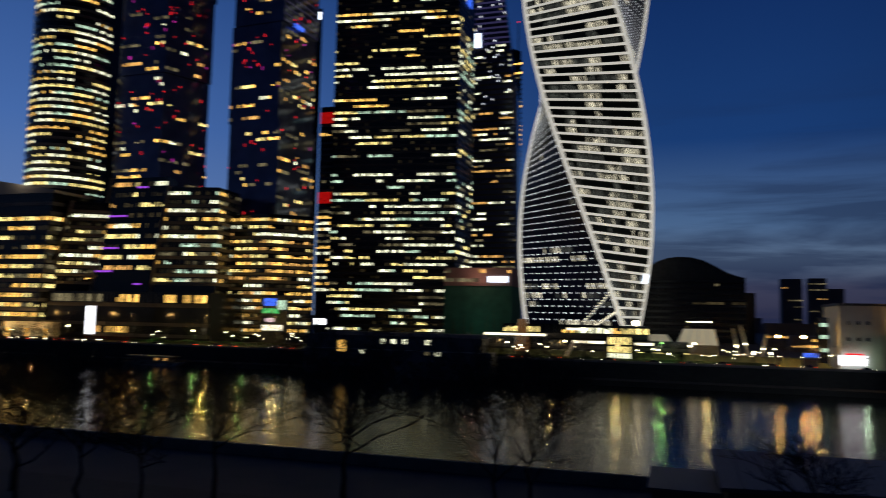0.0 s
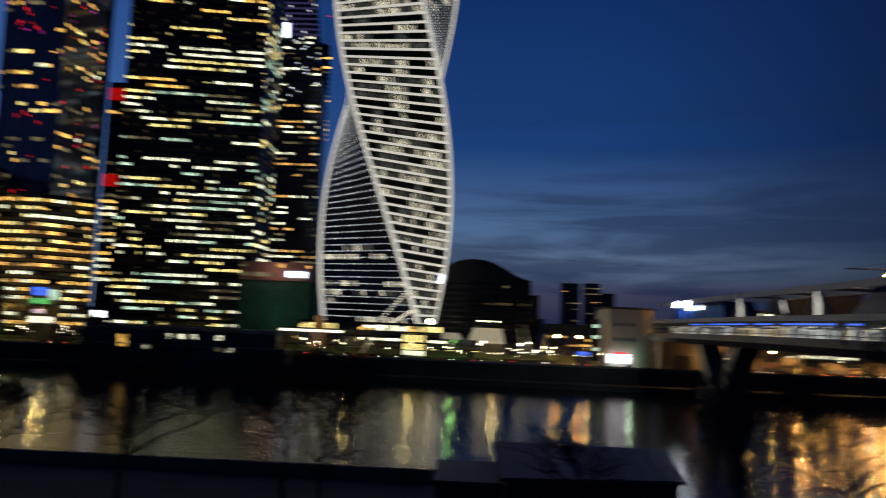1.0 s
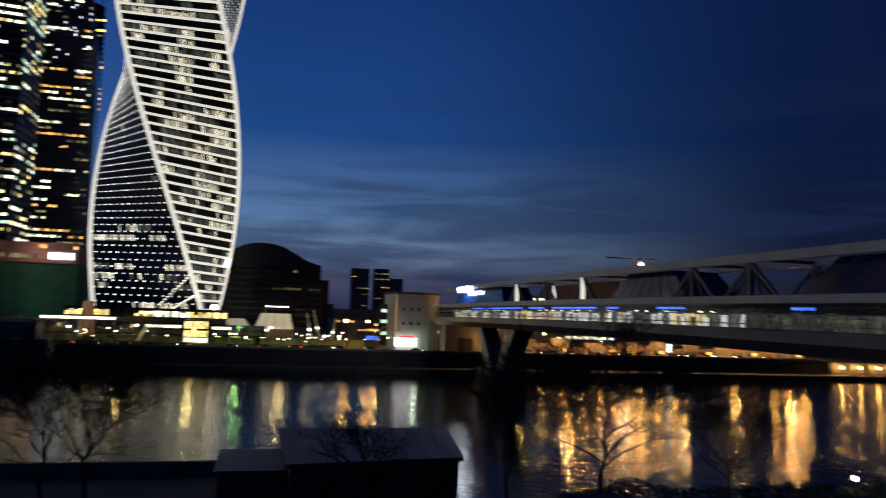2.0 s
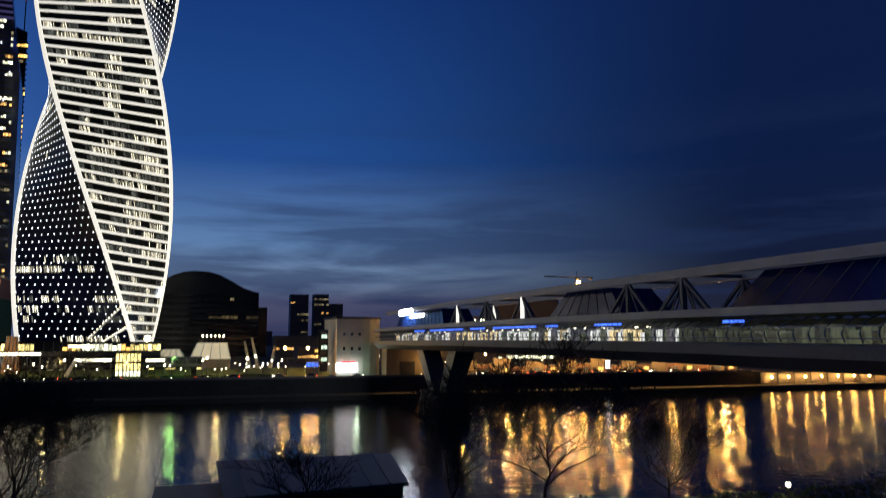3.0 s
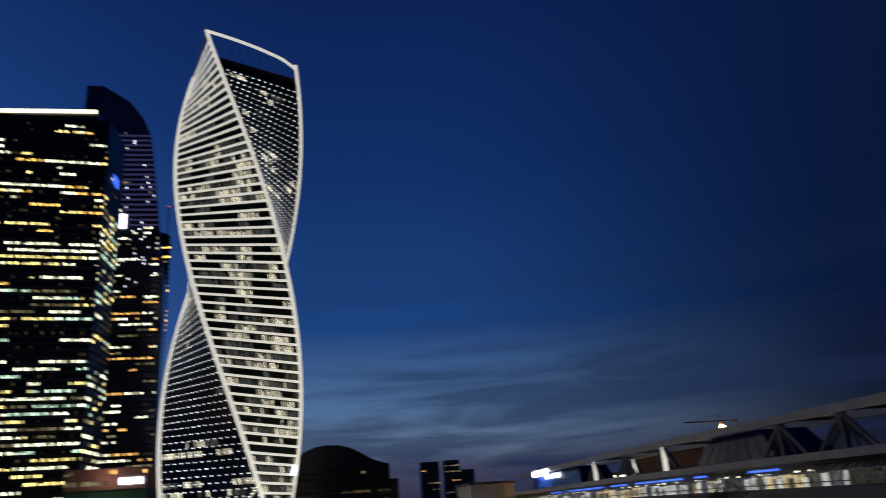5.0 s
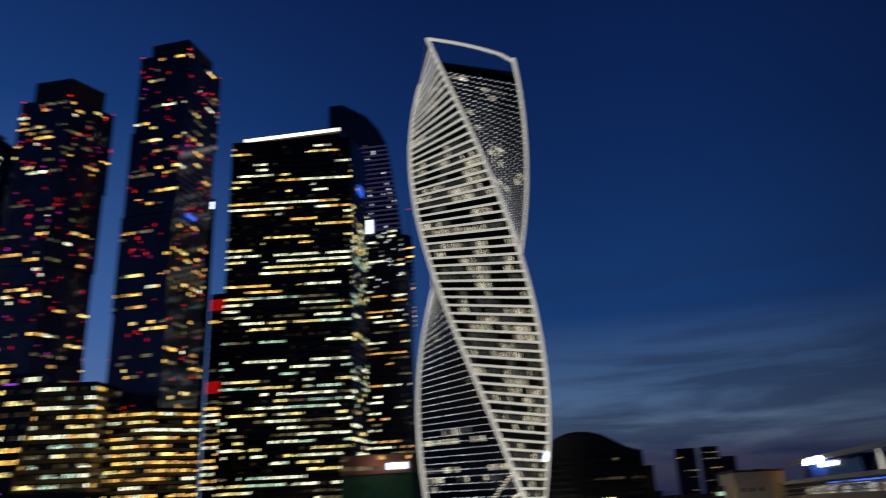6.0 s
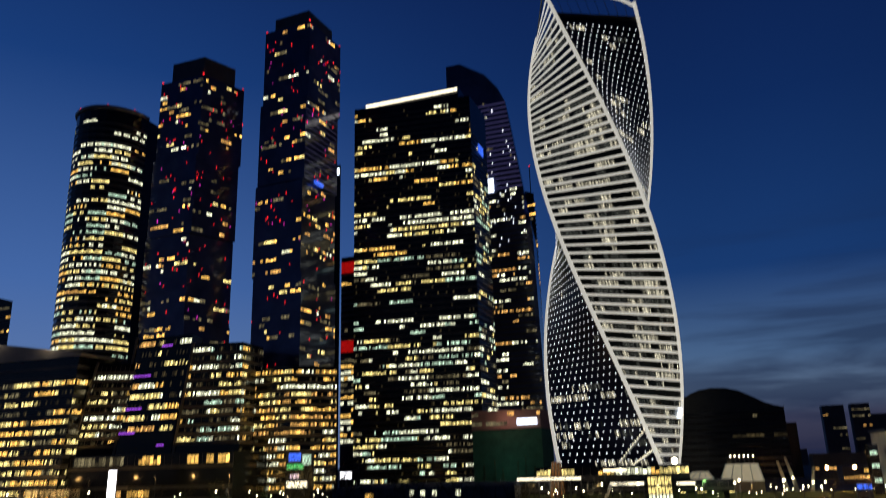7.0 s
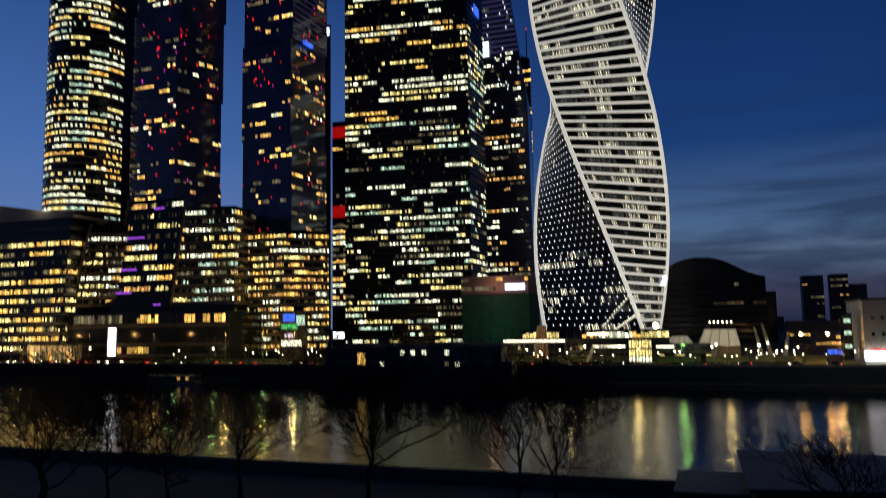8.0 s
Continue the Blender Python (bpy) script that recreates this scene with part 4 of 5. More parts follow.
def clear_glass(name, tint, gloss):
    s = Nodes(name)
    mixer, see = s.n.new("ShaderNodeMixShader"), s.n.new("ShaderNodeBsdfTransparent")
    see.inputs[0].default_value = (*tint, 1)
    gl = s.node("ShaderNodeBsdfGlossy", Roughness=0.08)
    gl.inputs[0].default_value = (0.9, 0.9, 0.9, 1)
    mixer.inputs[0].default_value = gloss
    s.l.new(see.outputs[0], mixer.inputs[1])
    s.l.new(gl.outputs[0], mixer.inputs[2])
    s.l.new(mixer.outputs[0], s.n["Material Output"].inputs[0])
    return s.mat


M_CLEAR = clear_glass("arcade_glass", (0.82, 0.86, 0.84), 0.10)
M_GLASS_PAV = glass("pavilion_glass", (0.010, 0.030, 0.150), 0.10)
M_GLASS_PAV.node_tree.nodes["Principled BSDF"].inputs["Specular IOR Level"].default_value = 0.25
L_ROOFSIGN = glow("roof_sign_white", (0.85, 0.93, 1.0), 45.0, 0, quiet=False, grain=0)
# two truss posts stand lit; their white light is put in as emission
M_GLOW_POST = glow("emissive_post", (1.0, 0.96, 0.85), 0.7, 0.1, grain=0)
L_SHOPW = glow("shop_white", (0.9, 0.88, 0.85), 0.95, 0.8, grain=0.9)
L_SHOPY = glow("shop_warm", (1.0, 0.75, 0.40), 0.95, 0.5, grain=0.9)
L_SHOPD = glow("shop_dim", (0.55, 0.50, 0.60), 0.16, 0.5, grain=0.9)
L_SHOPG = glow("shop_green", (0.55, 0.62, 0.40), 0.12, 0.5, grain=0.9)
L_SHOPN = glow("shop_near", (0.50, 0.55, 0.42), 0.06, 0.6, grain=0.9)
footbridge()


# ---- buildings at the far bridgehead ----
t = thing("bridgehead_building", (64, 325, STREET), "pale bridgehead building with small windows and a shop sign", "building")
g = Geo()
ring = [(55, 312), (66, 312)] + [(66 + 9 * math.sin(radians(a)), 321 - 9 * math.cos(radians(a))) for a in (20, 45, 70, 90)] + [(75, 345), (55, 345)]
g.prism(ring, STREET, 31.5)
g.link("wall", M_PLASTER, t)
g = Geo()
g.prism([(54.4, 311.4), (67, 311.4), (75.8, 321), (75.8, 345), (54.4, 345)], 31.5, 32.4)
g.link("roof", M_DARKSTEEL, t)
for z in (18.5, 24.5):
    for x in (57.5, 60.8, 64.0):
        box_part("window", x, 311.8, z, x + 1.0, 312.05, z + 1.3, M_GLASS_BLACK, t)
box_part("shop_sign", 54.5, 310.4, 9.6, 63.5, 310.9, 13.2, L_BILL, t, "bright white shop sign")
box_part("red_sign", 56.5, 310.2, 13.3, 62.5, 310.6, 14.0, L_RED, t)
t = thing("bridgehead_wall", (84, 303, STREET), "sodium-lit bridgehead wall below the footbridge", "building")
box_part("wall", 74, 303, STREET, 98, 312, 19.4, M_STONE_PANEL, t)
box_part("cornice", 73.5, 302.5, 19.4, 98.5, 312.5, 20.2, M_CONCRETE, t)
box_part("doorway", 80, 302.8, STREET, 86, 303.1, 14, M_DARKSTEEL, t)
t = thing("roadside_wall", (175, 311, STREET), "long roadside wall washed by orange street light", "wall")
for i in range(19):
    x, h = 100 + 8 * i, (3.4, 5.6, 4.2, 6.6, 3.0, 5.0)[i % 6]
    box_part("wall_bay", x, 310, STREET, x + 7.6, 311, STREET + h, M_STONE_PANEL if i % 2 else M_RED_BRICK, t)
    box_part("pilaster", x + 7.6, 309.8, STREET, x + 8.0, 311.2, STREET + h + 0.3, M_CONCRETE, t)
    box_part("coping", x - 0.1, 309.85, STREET + h, x + 7.6, 311.1, STREET + h + 0.2, M_CONCRETE, t)
    if i % 3 != 1:
        box_part("doorway", x + 1.2, 309.9, STREET, x + 2.6, 310.02, STREET + 2.3, M_DARKSTEEL, t)
        box_part("lit_window", x + 3.6, 309.92, STREET + 1.0, x + 6.4, 310.03, STREET + 2.4, (L_WARM, L_WHITE, L_DIM)[i % 3], t)
t = thing("quay_retaining_wall", (330, 296, 2), "stone quay wall lit by low orange lamps", "wall")
for i in range(20):
    x = 254 + 9.9 * i
    box_part("wall_bay", x, 295.6, 2.1, x + 9.5, 296.3, 7.6, M_GREY_PANEL, t)
t = thing("blue_kiosk", (45, 313, STREET), "kiosk with a blue lit sign", "kiosk")
box_part("body", 42.5, 312, STREET, 47.5, 316, 11.5, M_DARKSTEEL, t)
box_part("sign", 42.6, 311.5, 12, 47.4, 311.9, 13.6, L_BLUE, t)
t = thing("glass_stair_tower", (50.5, 318, STREET), "slim glass stair tower beside the pale building", "building")
box_part("shaft", 48.8, 316, STREET, 52, 322, 27, M_GLASS, t)
for z in (14, 19, 23.5):
    box_part("lit_landing", 49.2, 315.7, z, 51.6, 315.95, z + 1.4, L_COOL, t)

# ---- plaza at the foot of the twisted tower ----
for x0, x1 in ((-92, -2), (0, 52)):
    g = Geo()
    g.hexa([(x0, 309.5, STREET - 0.2), (x1, 309.5, STREET - 0.2), (x1, 321.5, STREET - 0.2), (x0, 321.5, STREET - 0.2)], [(x0, 309.5, STREET + 0.1), (x1, 309.5, STREET + 0.1), (x1, 321.5, STREET + 3.2), (x0, 321.5, STREET + 3.2)])
    tagged(g.link("lawn", M_LAWN), "sloping lawn lit by plaza lamps", "lawn", kind="structure")

# the orange light on the kiosk wall is emission in its own material
M_KIOSK = glow("orange_emissive_shell", (1.0, 0.42, 0.12), 0.20, 0.1, grain=0.5)


def canopy(x0, x1, y, z, depth, label, posts=5):
    t = thing("plaza_canopy", ((x0 + x1) / 2, y + depth / 2, STREET), label, "canopy", "plaza canopies")
    box_part("roof", x0, y, z, x1, y + depth, z + 0.5, M_GREY_PANEL, t)
    box_part("lit_edge", x0 + 0.3, y - 0.35, z - 0.55, x1 - 0.3, y - 0.02, z + 0.45, L_STRIP, t)
    for i in range(posts):
        x = x0 + 0.6 + (x1 - x0 - 1.2) * i / (posts - 1)
        box_part("post", x - 0.2, y + 0.4, STREET, x + 0.2, y + 0.8, z, M_DARKSTEEL, t)
    return t


canopy(-82, -55, 315, 17.6, 6, "long plaza canopy with a glowing white edge", 7)
canopy(-48, -38, 325, 20.2, 5, "short canopy with a glowing edge below the tower", 3)
canopy(-44, -30.5, 314, 15.2, 5, "low plaza canopy with a glowing white edge", 4)
canopy(-19, -11.5, 314, 15.0, 5, "low plaza canopy with a glowing white edge", 3)
t = thing("glass_pavilion", (-25, 315, STREET), "small glass pavilion glowing yellow from inside", "pavilion")
box_part("body", -29.4, 312.6, STREET, -20.2, 318, 18.0, M_GLASS, t)
for i in range(7):
    for z in (8.6, 11.4, 14.6):
        box_part("lit_pane", -29.2 + 1.3 * i, 312.3, z, -28.2 + 1.3 * i, 312.5, z + (2.4 if z < 14 else 2.9), L_WHITE if z < 10 else L_YELLOW, t)
t = thing("retail_terrace", (-45, 330, STREET), "two-storey retail terrace with lit shop windows", "terrace")
box_part("lower_body", -92, 322, STREET, 2, 340, 16, M_GLASS, t)
storeys(t, (-92, 322), (2, 322), STREET + 0.5, 15.5, 4.0, 2.0, lambda f, r: (0.4, (WARM, YELLOW, YELLOW, DIM)), random.Random(91), mull=2, mats=[M_GLASS, M_DARKSTEEL, *OFFICE[2:]])
box_part("upper_body", -76, 326, 16, -14, 334, 22, M_GLASS, t)
storeys(t, (-76, 326), (-14, 326), 16.2, 21.8, 5.4, 1.6, lambda f, r: (0.55, (WARM, YELLOW, YELLOW, WHITE)), random.Random(92), mull=2, mats=[M_GLASS, M_DARKSTEEL, *OFFICE[2:]])
for (xa, za), (xb, zb) in (((-41.5, 22.3), (-29.5, 36.0)), ((-36.5, 21.0), (-27.5, 27.3))):
    st = thing("lit_stair", (xa, 328, 21.0), "open stair picked out by strings of lamps", "stair", "lit stairs")
    g = Geo()
    g.bar((xa, 328, za), (xb, 329, zb), 2.0, 0.5)
    g.link("flight", M_WHITE, st)
    for i in range(12):
        f = (i + 0.5) / 12
        x, z = xa + (xb - xa) * f, za + (zb - za) * f
        box_part("stair_lamp", x - 0.3, 327.6, z + 0.3, x + 0.3, 327.95, z + 0.8, L_STRIP, st)
    g = Geo()
    g.bar((xa, 328.5, STREET), (xa, 328.5, za), 0.6)
    g.link("stair_post", M_STEEL, st)


t = thing("orange_kiosk", (-66.3, 320, STREET), "small tapering kiosk with its orange light put in as emission", "kiosk")
g = Geo()
g.hexa([(-69.4, 318, STREET), (-63.2, 318, STREET), (-63.2, 322, STREET), (-69.4, 322, STREET)], [(-67.8, 319, 24), (-64.4, 319, 24), (-64.4, 321, 24), (-67.8, 321, 24)])
g.link("shell", M_KIOSK, t)
for i in range(4):
    g = Geo()
    g.bar((-69.2 + 2.0 * i, 317.9, STREET), (-67.7 + 1.05 * i, 318.9, 24), 0.3)
    g.link("rib", M_STONE_PANEL, t)
t = thing("raking_strut", (-46.6, 312, STREET), "white raking strut that carries the terrace edge", "strut")
g = Geo()
g.hexa([(-47.4, 311.6, STREET), (-45.8, 311.6, STREET), (-45.8, 312.4, STREET), (-47.4, 312.4, STREET)], [(-43.8, 311.6, 15.2), (-42.6, 311.6, 15.2), (-42.6, 312.4, 15.2), (-43.8, 312.4, 15.2)])
g.link("strut", M_WHITE, t)
for n, (x, lean, h) in enumerate(((22.0, 3.0, 14.0), (25.5, 3.6, 15.5), (29.5, -2.0, 12.0))):
    t = thing("plaza_pylon", (x, 331, STREET), "tall leaning pylon with a lit flank on the plaza", "pylon", "plaza pylons")
    g = Geo()
    g.hexa([(x - 0.9, 330.5, STREET), (x + 0.9, 330.5, STREET), (x + 0.9, 332, STREET), (x - 0.9, 332, STREET)], [(x - lean - 0.4, 330.7, STREET + h), (x - lean + 0.4, 330.7, STREET + h), (x - lean + 0.4, 331.7, STREET + h), (x - lean - 0.4, 331.7, STREET + h)])
    g.link("shaft", M_CONCRETE, t)
    g = Geo()
    g.ball((x - lean * 0.5, 330.1, STREET + h * 0.5), 0.35)
    g.link("lamp", L_LAMP, t)


def tent(x0, x1, y, z0, z1, inset, label):
    t = thing("pavilion_tent", ((x0 + x1) / 2, y, STREET), label, "tent", "plaza tents")
    g = Geo()
    g.hexa([(x0, y, z0), (x1, y, z0), (x1, y + 12, z0), (x0, y + 12, z0)], [(x0 + inset, y + 3, z1), (x1 - inset * 0.5, y + 3, z1), (x1 - inset * 0.5, y + 9, z1), (x0 + inset, y + 9, z1)])
    g.link("membrane", M_MEMBRANE, t)
    for i in range(5):
        x = x0 + (x1 - x0) * i / 4
        xt = x0 + inset + (x1 - x0 - 1.5 * inset) * i / 4
        g = Geo()
        g.bar((x, y - 0.15, z0), (xt, y + 2.85, z1), 0.3)
        g.link("frame_rib", M_WHITE, t)
    box_part("base", x0, y + 0.4, STREET, x1, y + 11.6, z0, M_STONE_PANEL, t)
    return t


M_MEMBRANE = glow("lit_membrane", (1.0, 0.86, 0.58), 0.26, 0.1, grain=0)
M_MEMBRANE.node_tree.nodes["Principled BSDF"].inputs["Base Color"].default_value = (0.7, 0.68, 0.6, 1)
tent(-3, 13.4, 330, 14.8, 21.3, 3.0, "pale membrane tent lit from inside")
tent(-18, -4.5, 331, 15.0, 18.6, 5.0, "low pale membrane tent lit from inside")


# ---- street furniture ----
def street_lamp(x, y, base, z, glow_mat, label, r=0.38, group="street lamps"):
    t = thing("street_lamp", (x, y, base), label, "street lamp", group)
    g = Geo()
    g.tube([(x, y, base), (x, y, base + 1.2), (x, y, z - 0.3)], [0.16, 0.1, 0.07], 6)
    g.link("pole", M_DARKSTEEL, t)
    g = Geo()
    g.ball((x, y, z), r)
    g.link("globe", glow_mat, t)
    g = Geo()
    g.tube([(x, y, z + r * 0.8), (x, y, z + r * 1.25)], [r * 0.7, r * 0.15], 6)
    g.link("cap", M_DARKSTEEL, t)
    return t


warm = street_lamp(-70, 308, STREET, 14.3, L_LAMP, "white globe street lamp on a dark pole")
lamp_rng = random.Random(77)
for x, y in ((-66, 309), (-58, 311), (-54, 308), (-47, 309), (-41, 311), (-34, 308), (-16, 309), (-13, 310), (-8, 309), (2, 311), (6, 309), (18, 311), (27, 309), (30, 312), (-92, 308), (-128, 309), (-175, 309), (-205, 309), (-226, 309), (-250, 309), (-188, 311), (-300, 309), (-318, 311), (-338, 309), (-352, 311), (-368, 309)):
    copy_thing(warm, pose(x + lamp_rng.uniform(-2.5, 2.5), y + lamp_rng.uniform(-3, 4), STREET) @ Matrix.Scale(lamp_rng.uniform(0.7, 1.25), 4))
sod = street_lamp(96, 303, STREET, 19.5, L_SODIUM, "sodium street lamp glowing orange", 0.6)
for x, y in ((34, 312), (43, 312), (107, 304), (130, 303), (137, 305), (144, 303), (151, 304), (158, 303), (165, 305), (172, 303), (180, 304), (210, 304), (231, 303), (239, 304), (247, 303)):
    copy_thing(sod, pose(x, y, STREET))
for i in range(26):
    x = lamp_rng.uniform(12, 56) if i % 2 else lamp_rng.uniform(-250, -160)
    copy_thing(warm, pose(x, lamp_rng.uniform(312, 345), STREET) @ Matrix.Scale(lamp_rng.uniform(0.45, 1.0), 4))
for i in range(14):
    copy_thing(warm if i % 3 else sod, pose(lamp_rng.uniform(105, 250), lamp_rng.uniform(314, 345), STREET) @ Matrix.Scale(lamp_rng.uniform(0.4, 0.8), 4))
for i in range(34):
    copy_thing(warm, pose(lamp_rng.uniform(-90, 36), lamp_rng.uniform(309.5, 327), STREET) @ Matrix.Scale(lamp_rng.uniform(0.35, 0.7), 4))
quay_lamp = street_lamp(258.6, 293.6, 2.1, 5.6, L_SODIUM, "low orange quay lamp", 0.42, "quay lamps")
for i in range(1, 17):
    copy_thing(quay_lamp, pose(258.6 + 9.9 * i, 293.6, 2.1))
t = thing("floodlight_mast", (-19.4, 330, STREET), "tall mast with a bright floodlight", "floodlight")
box_part("mast", -19.7, 330, STREET, -19.2, 330.5, 22.6, M_DARKSTEEL, t)
g = Geo()
g.ball((-19.4, 329.6, 23.2), 1.3)
g.link("lamp", L_LAMP, t)
for i in range(6):
    t = thing("terrace_lamp", (2 + 1.7 * i, 334, 21.3), "small bright terrace lamp on the tent roof", "lamp", "terrace lamps")
    box_part("stem", 1.9 + 1.7 * i, 334, 21.2, 2.1 + 1.7 * i, 334.2, 23.9, M_DARKSTEEL, t)
    g = Geo()
    g.ball((2 + 1.7 * i, 334.1, 24.3), 0.3)
    g.link("globe", L_LAMP, t)


def billboard(x0, x1, y, z0, z1, label):
    t = thing("billboard", ((x0 + x1) / 2, y, STREET), label, "billboard")
    m = (x0 + x1) / 2
    box_part("post", m - 0.3, y + 0.3, STREET, m + 0.3, y + 0.8, z0, M_DARKSTEEL, t)
    box_part("frame", x0 - 0.15, y + 0.05, z0 - 0.15, x1 + 0.15, y + 0.6, z1 + 0.15, M_DARKSTEEL, t)
    box_part("panel", x0, y - 0.15, z0, x1, y + 0.04, z1, L_BILL, t, "bright white lit panel")


billboard(-284.6, -279.6, 305, 12, 26, "tall glowing white billboard on the embankment")
billboard(-158, -152.5, 305, 19.6, 22.4, "small square glowing white panel on a post")
billboard(176, 178.2, 304, 10.2, 13.6, "small glowing white street panel")


def car(x, y, label, away, paint=M_CAR):
    t = thing("car", (x, y, STREET + 0.03), label, "car", "cars on the embankment road")
    z = STREET + 0.03
    g = Geo()
    g.hexa([(x - 2.2, y - 0.85, z + 0.3), (x + 2.2, y - 0.85, z + 0.3), (x + 2.2, y + 0.85, z + 0.3), (x - 2.2, y + 0.85, z + 0.3)], [(x - 2.1, y - 0.8, z + 0.85), (x + 2.15, y - 0.8, z + 0.85), (x + 2.15, y + 0.8, z + 0.85), (x - 2.1, y + 0.8, z + 0.85)])
    g.link("body", paint, t)
    g = Geo()
    g.hexa([(x - 1.5, y - 0.78, z + 0.85), (x + 1.3, y - 0.78, z + 0.85), (x + 1.3, y + 0.78, z + 0.85), (x - 1.5, y + 0.78, z + 0.85)], [(x - 0.9, y - 0.62, z + 1.45), (x + 0.7, y - 0.62, z + 1.45), (x + 0.7, y + 0.62, z + 1.45), (x - 0.9, y + 0.62, z + 1.45)])
    g.link("cabin", M_GLASS_BLACK, t)
    for wx in (-1.35, 1.35):
        for wy in (-0.85, 0.75):
            g = Geo()
            g.tube([(x + wx, y + wy - 0.1, z + 0.32), (x + wx, y + wy + 0.12, z + 0.32)], [0.32, 0.32], 8)
            g.link("wheel", M_RUBBER, t)
    for wy in (-0.6, 0.45):
        box_part("headlight", x + 2.12, y + wy - 0.1, z + 0.55, x + 2.26, y + wy + 0.22, z + 0.8, L_CARLAMP, t)
        box_part("tail_light", x - 2.26, y + wy - 0.1, z + 0.55, x - 2.12, y + wy + 0.22, z + 0.8, L_TAIL, t)
    return t


L_SHOPSIGN = glow("shop_sign_pink", (1.0, 0.75, 0.9), 1.2, 0.2)
L_TAIL = glow("tail_light", (1.0, 0.05, 0.02), 5.0, 0.3, grain=0)
dark_car = car(-60, 301.5, "dark car with its lamps lit on the embankment road", 0)
rng = random.Random(17)
for i in range(44):
    x = -380 + i * 14.2 + rng.uniform(-4, 4)
    lane = rng.choice((301.2, 304.0, 306.6))
    copy_thing(dark_car, pose(x, lane, STREET + 0.03, 0, 0, (rng.choice((-25, -10, 10, 20)) if lane < 303 else 180 + rng.choice((-25, -12, 10, 25)))))


M_TAXI = surface("yellow_car_paint", (0.55, 0.36, 0.05), (0.70, 0.46, 0.08), 0.25, 0.1, 0.5, 6.0, 0.0)
M_PALECAR = surface("pale_car_paint", (0.50, 0.50, 0.50), (0.66, 0.66, 0.65), 0.25, 0.2, 0.5, 6.0, 0.0)
pale_car = car(112, 306.4, "white car under the orange street lamps", 0, M_PALECAR)
yellow_car = car(150, 304.2, "yellow taxi under the orange street lamps", 0, M_TAXI)
for x, y, kind in ((122, 303.8, 0), (131, 306.6, 1), (139, 302.0, 0), (163, 306.2, 1), (171, 303.6, 0), (186, 306.5, 0), (196, 304.0, 1), (214, 306.0, 0), (228, 303.4, 1), (104, 303.0, 1)):
    copy_thing(yellow_car if kind else pale_car, pose(x, y, STREET + 0.03, 0, 0, 180 if y > 305 else 0))


# cars queueing on the side road, and the lit gateway beside it
for i in range(40):
    x, y = -412 + 3.2 * i + rng.uniform(-1.5, 1.5), rng.choice((312.5, 315.5, 318.5, 321.5))
    copy_thing(dark_car, pose(x, y, STREET + 0.01, 0, 0, rng.choice((-60, -72, -84, -100, 205))))
t = thing("gateway_building", (-334, 319, STREET), "low gateway building washed by orange light", "building")
box_part("wall", -350, 316.5, STREET, -318, 322, 17, M_PLASTER, t)
for i in range(8):
    box_part("pilaster", -349.5 + 4.3 * i, 316, STREET, -348.7 + 4.3 * i, 316.6, 17.4, M_CONCRETE, t)
for i in range(7):
    box_part("doorway", -348 + 4.3 * i, 316.25, STREET, -346 + 4.3 * i, 316.48, 13.5, L_DIM if i % 3 else L_WARM, t)
t = thing("shop_sign_wall", (-205, 352, STREET), "tall sign wall with blue, green and white lit panels", "sign")
box_part("panel_frame", -214, 352, STREET, -198, 353, 33, M_DARKSTEEL, t)
for x0, z0, x1, z1, m in ((-212, 28, -205, 32, L_BLUE), (-213, 24, -203, 26.6, L_GREEN), (-204, 26, -199, 31, L_COOL), (-213, 15, -201, 18, L_STRIP), (-211, 19.5, -206, 21.5, L_SHOPSIGN)):
    box_part("lit_panel", x0, 351.6, z0, x1, 351.95, z1, m, t)


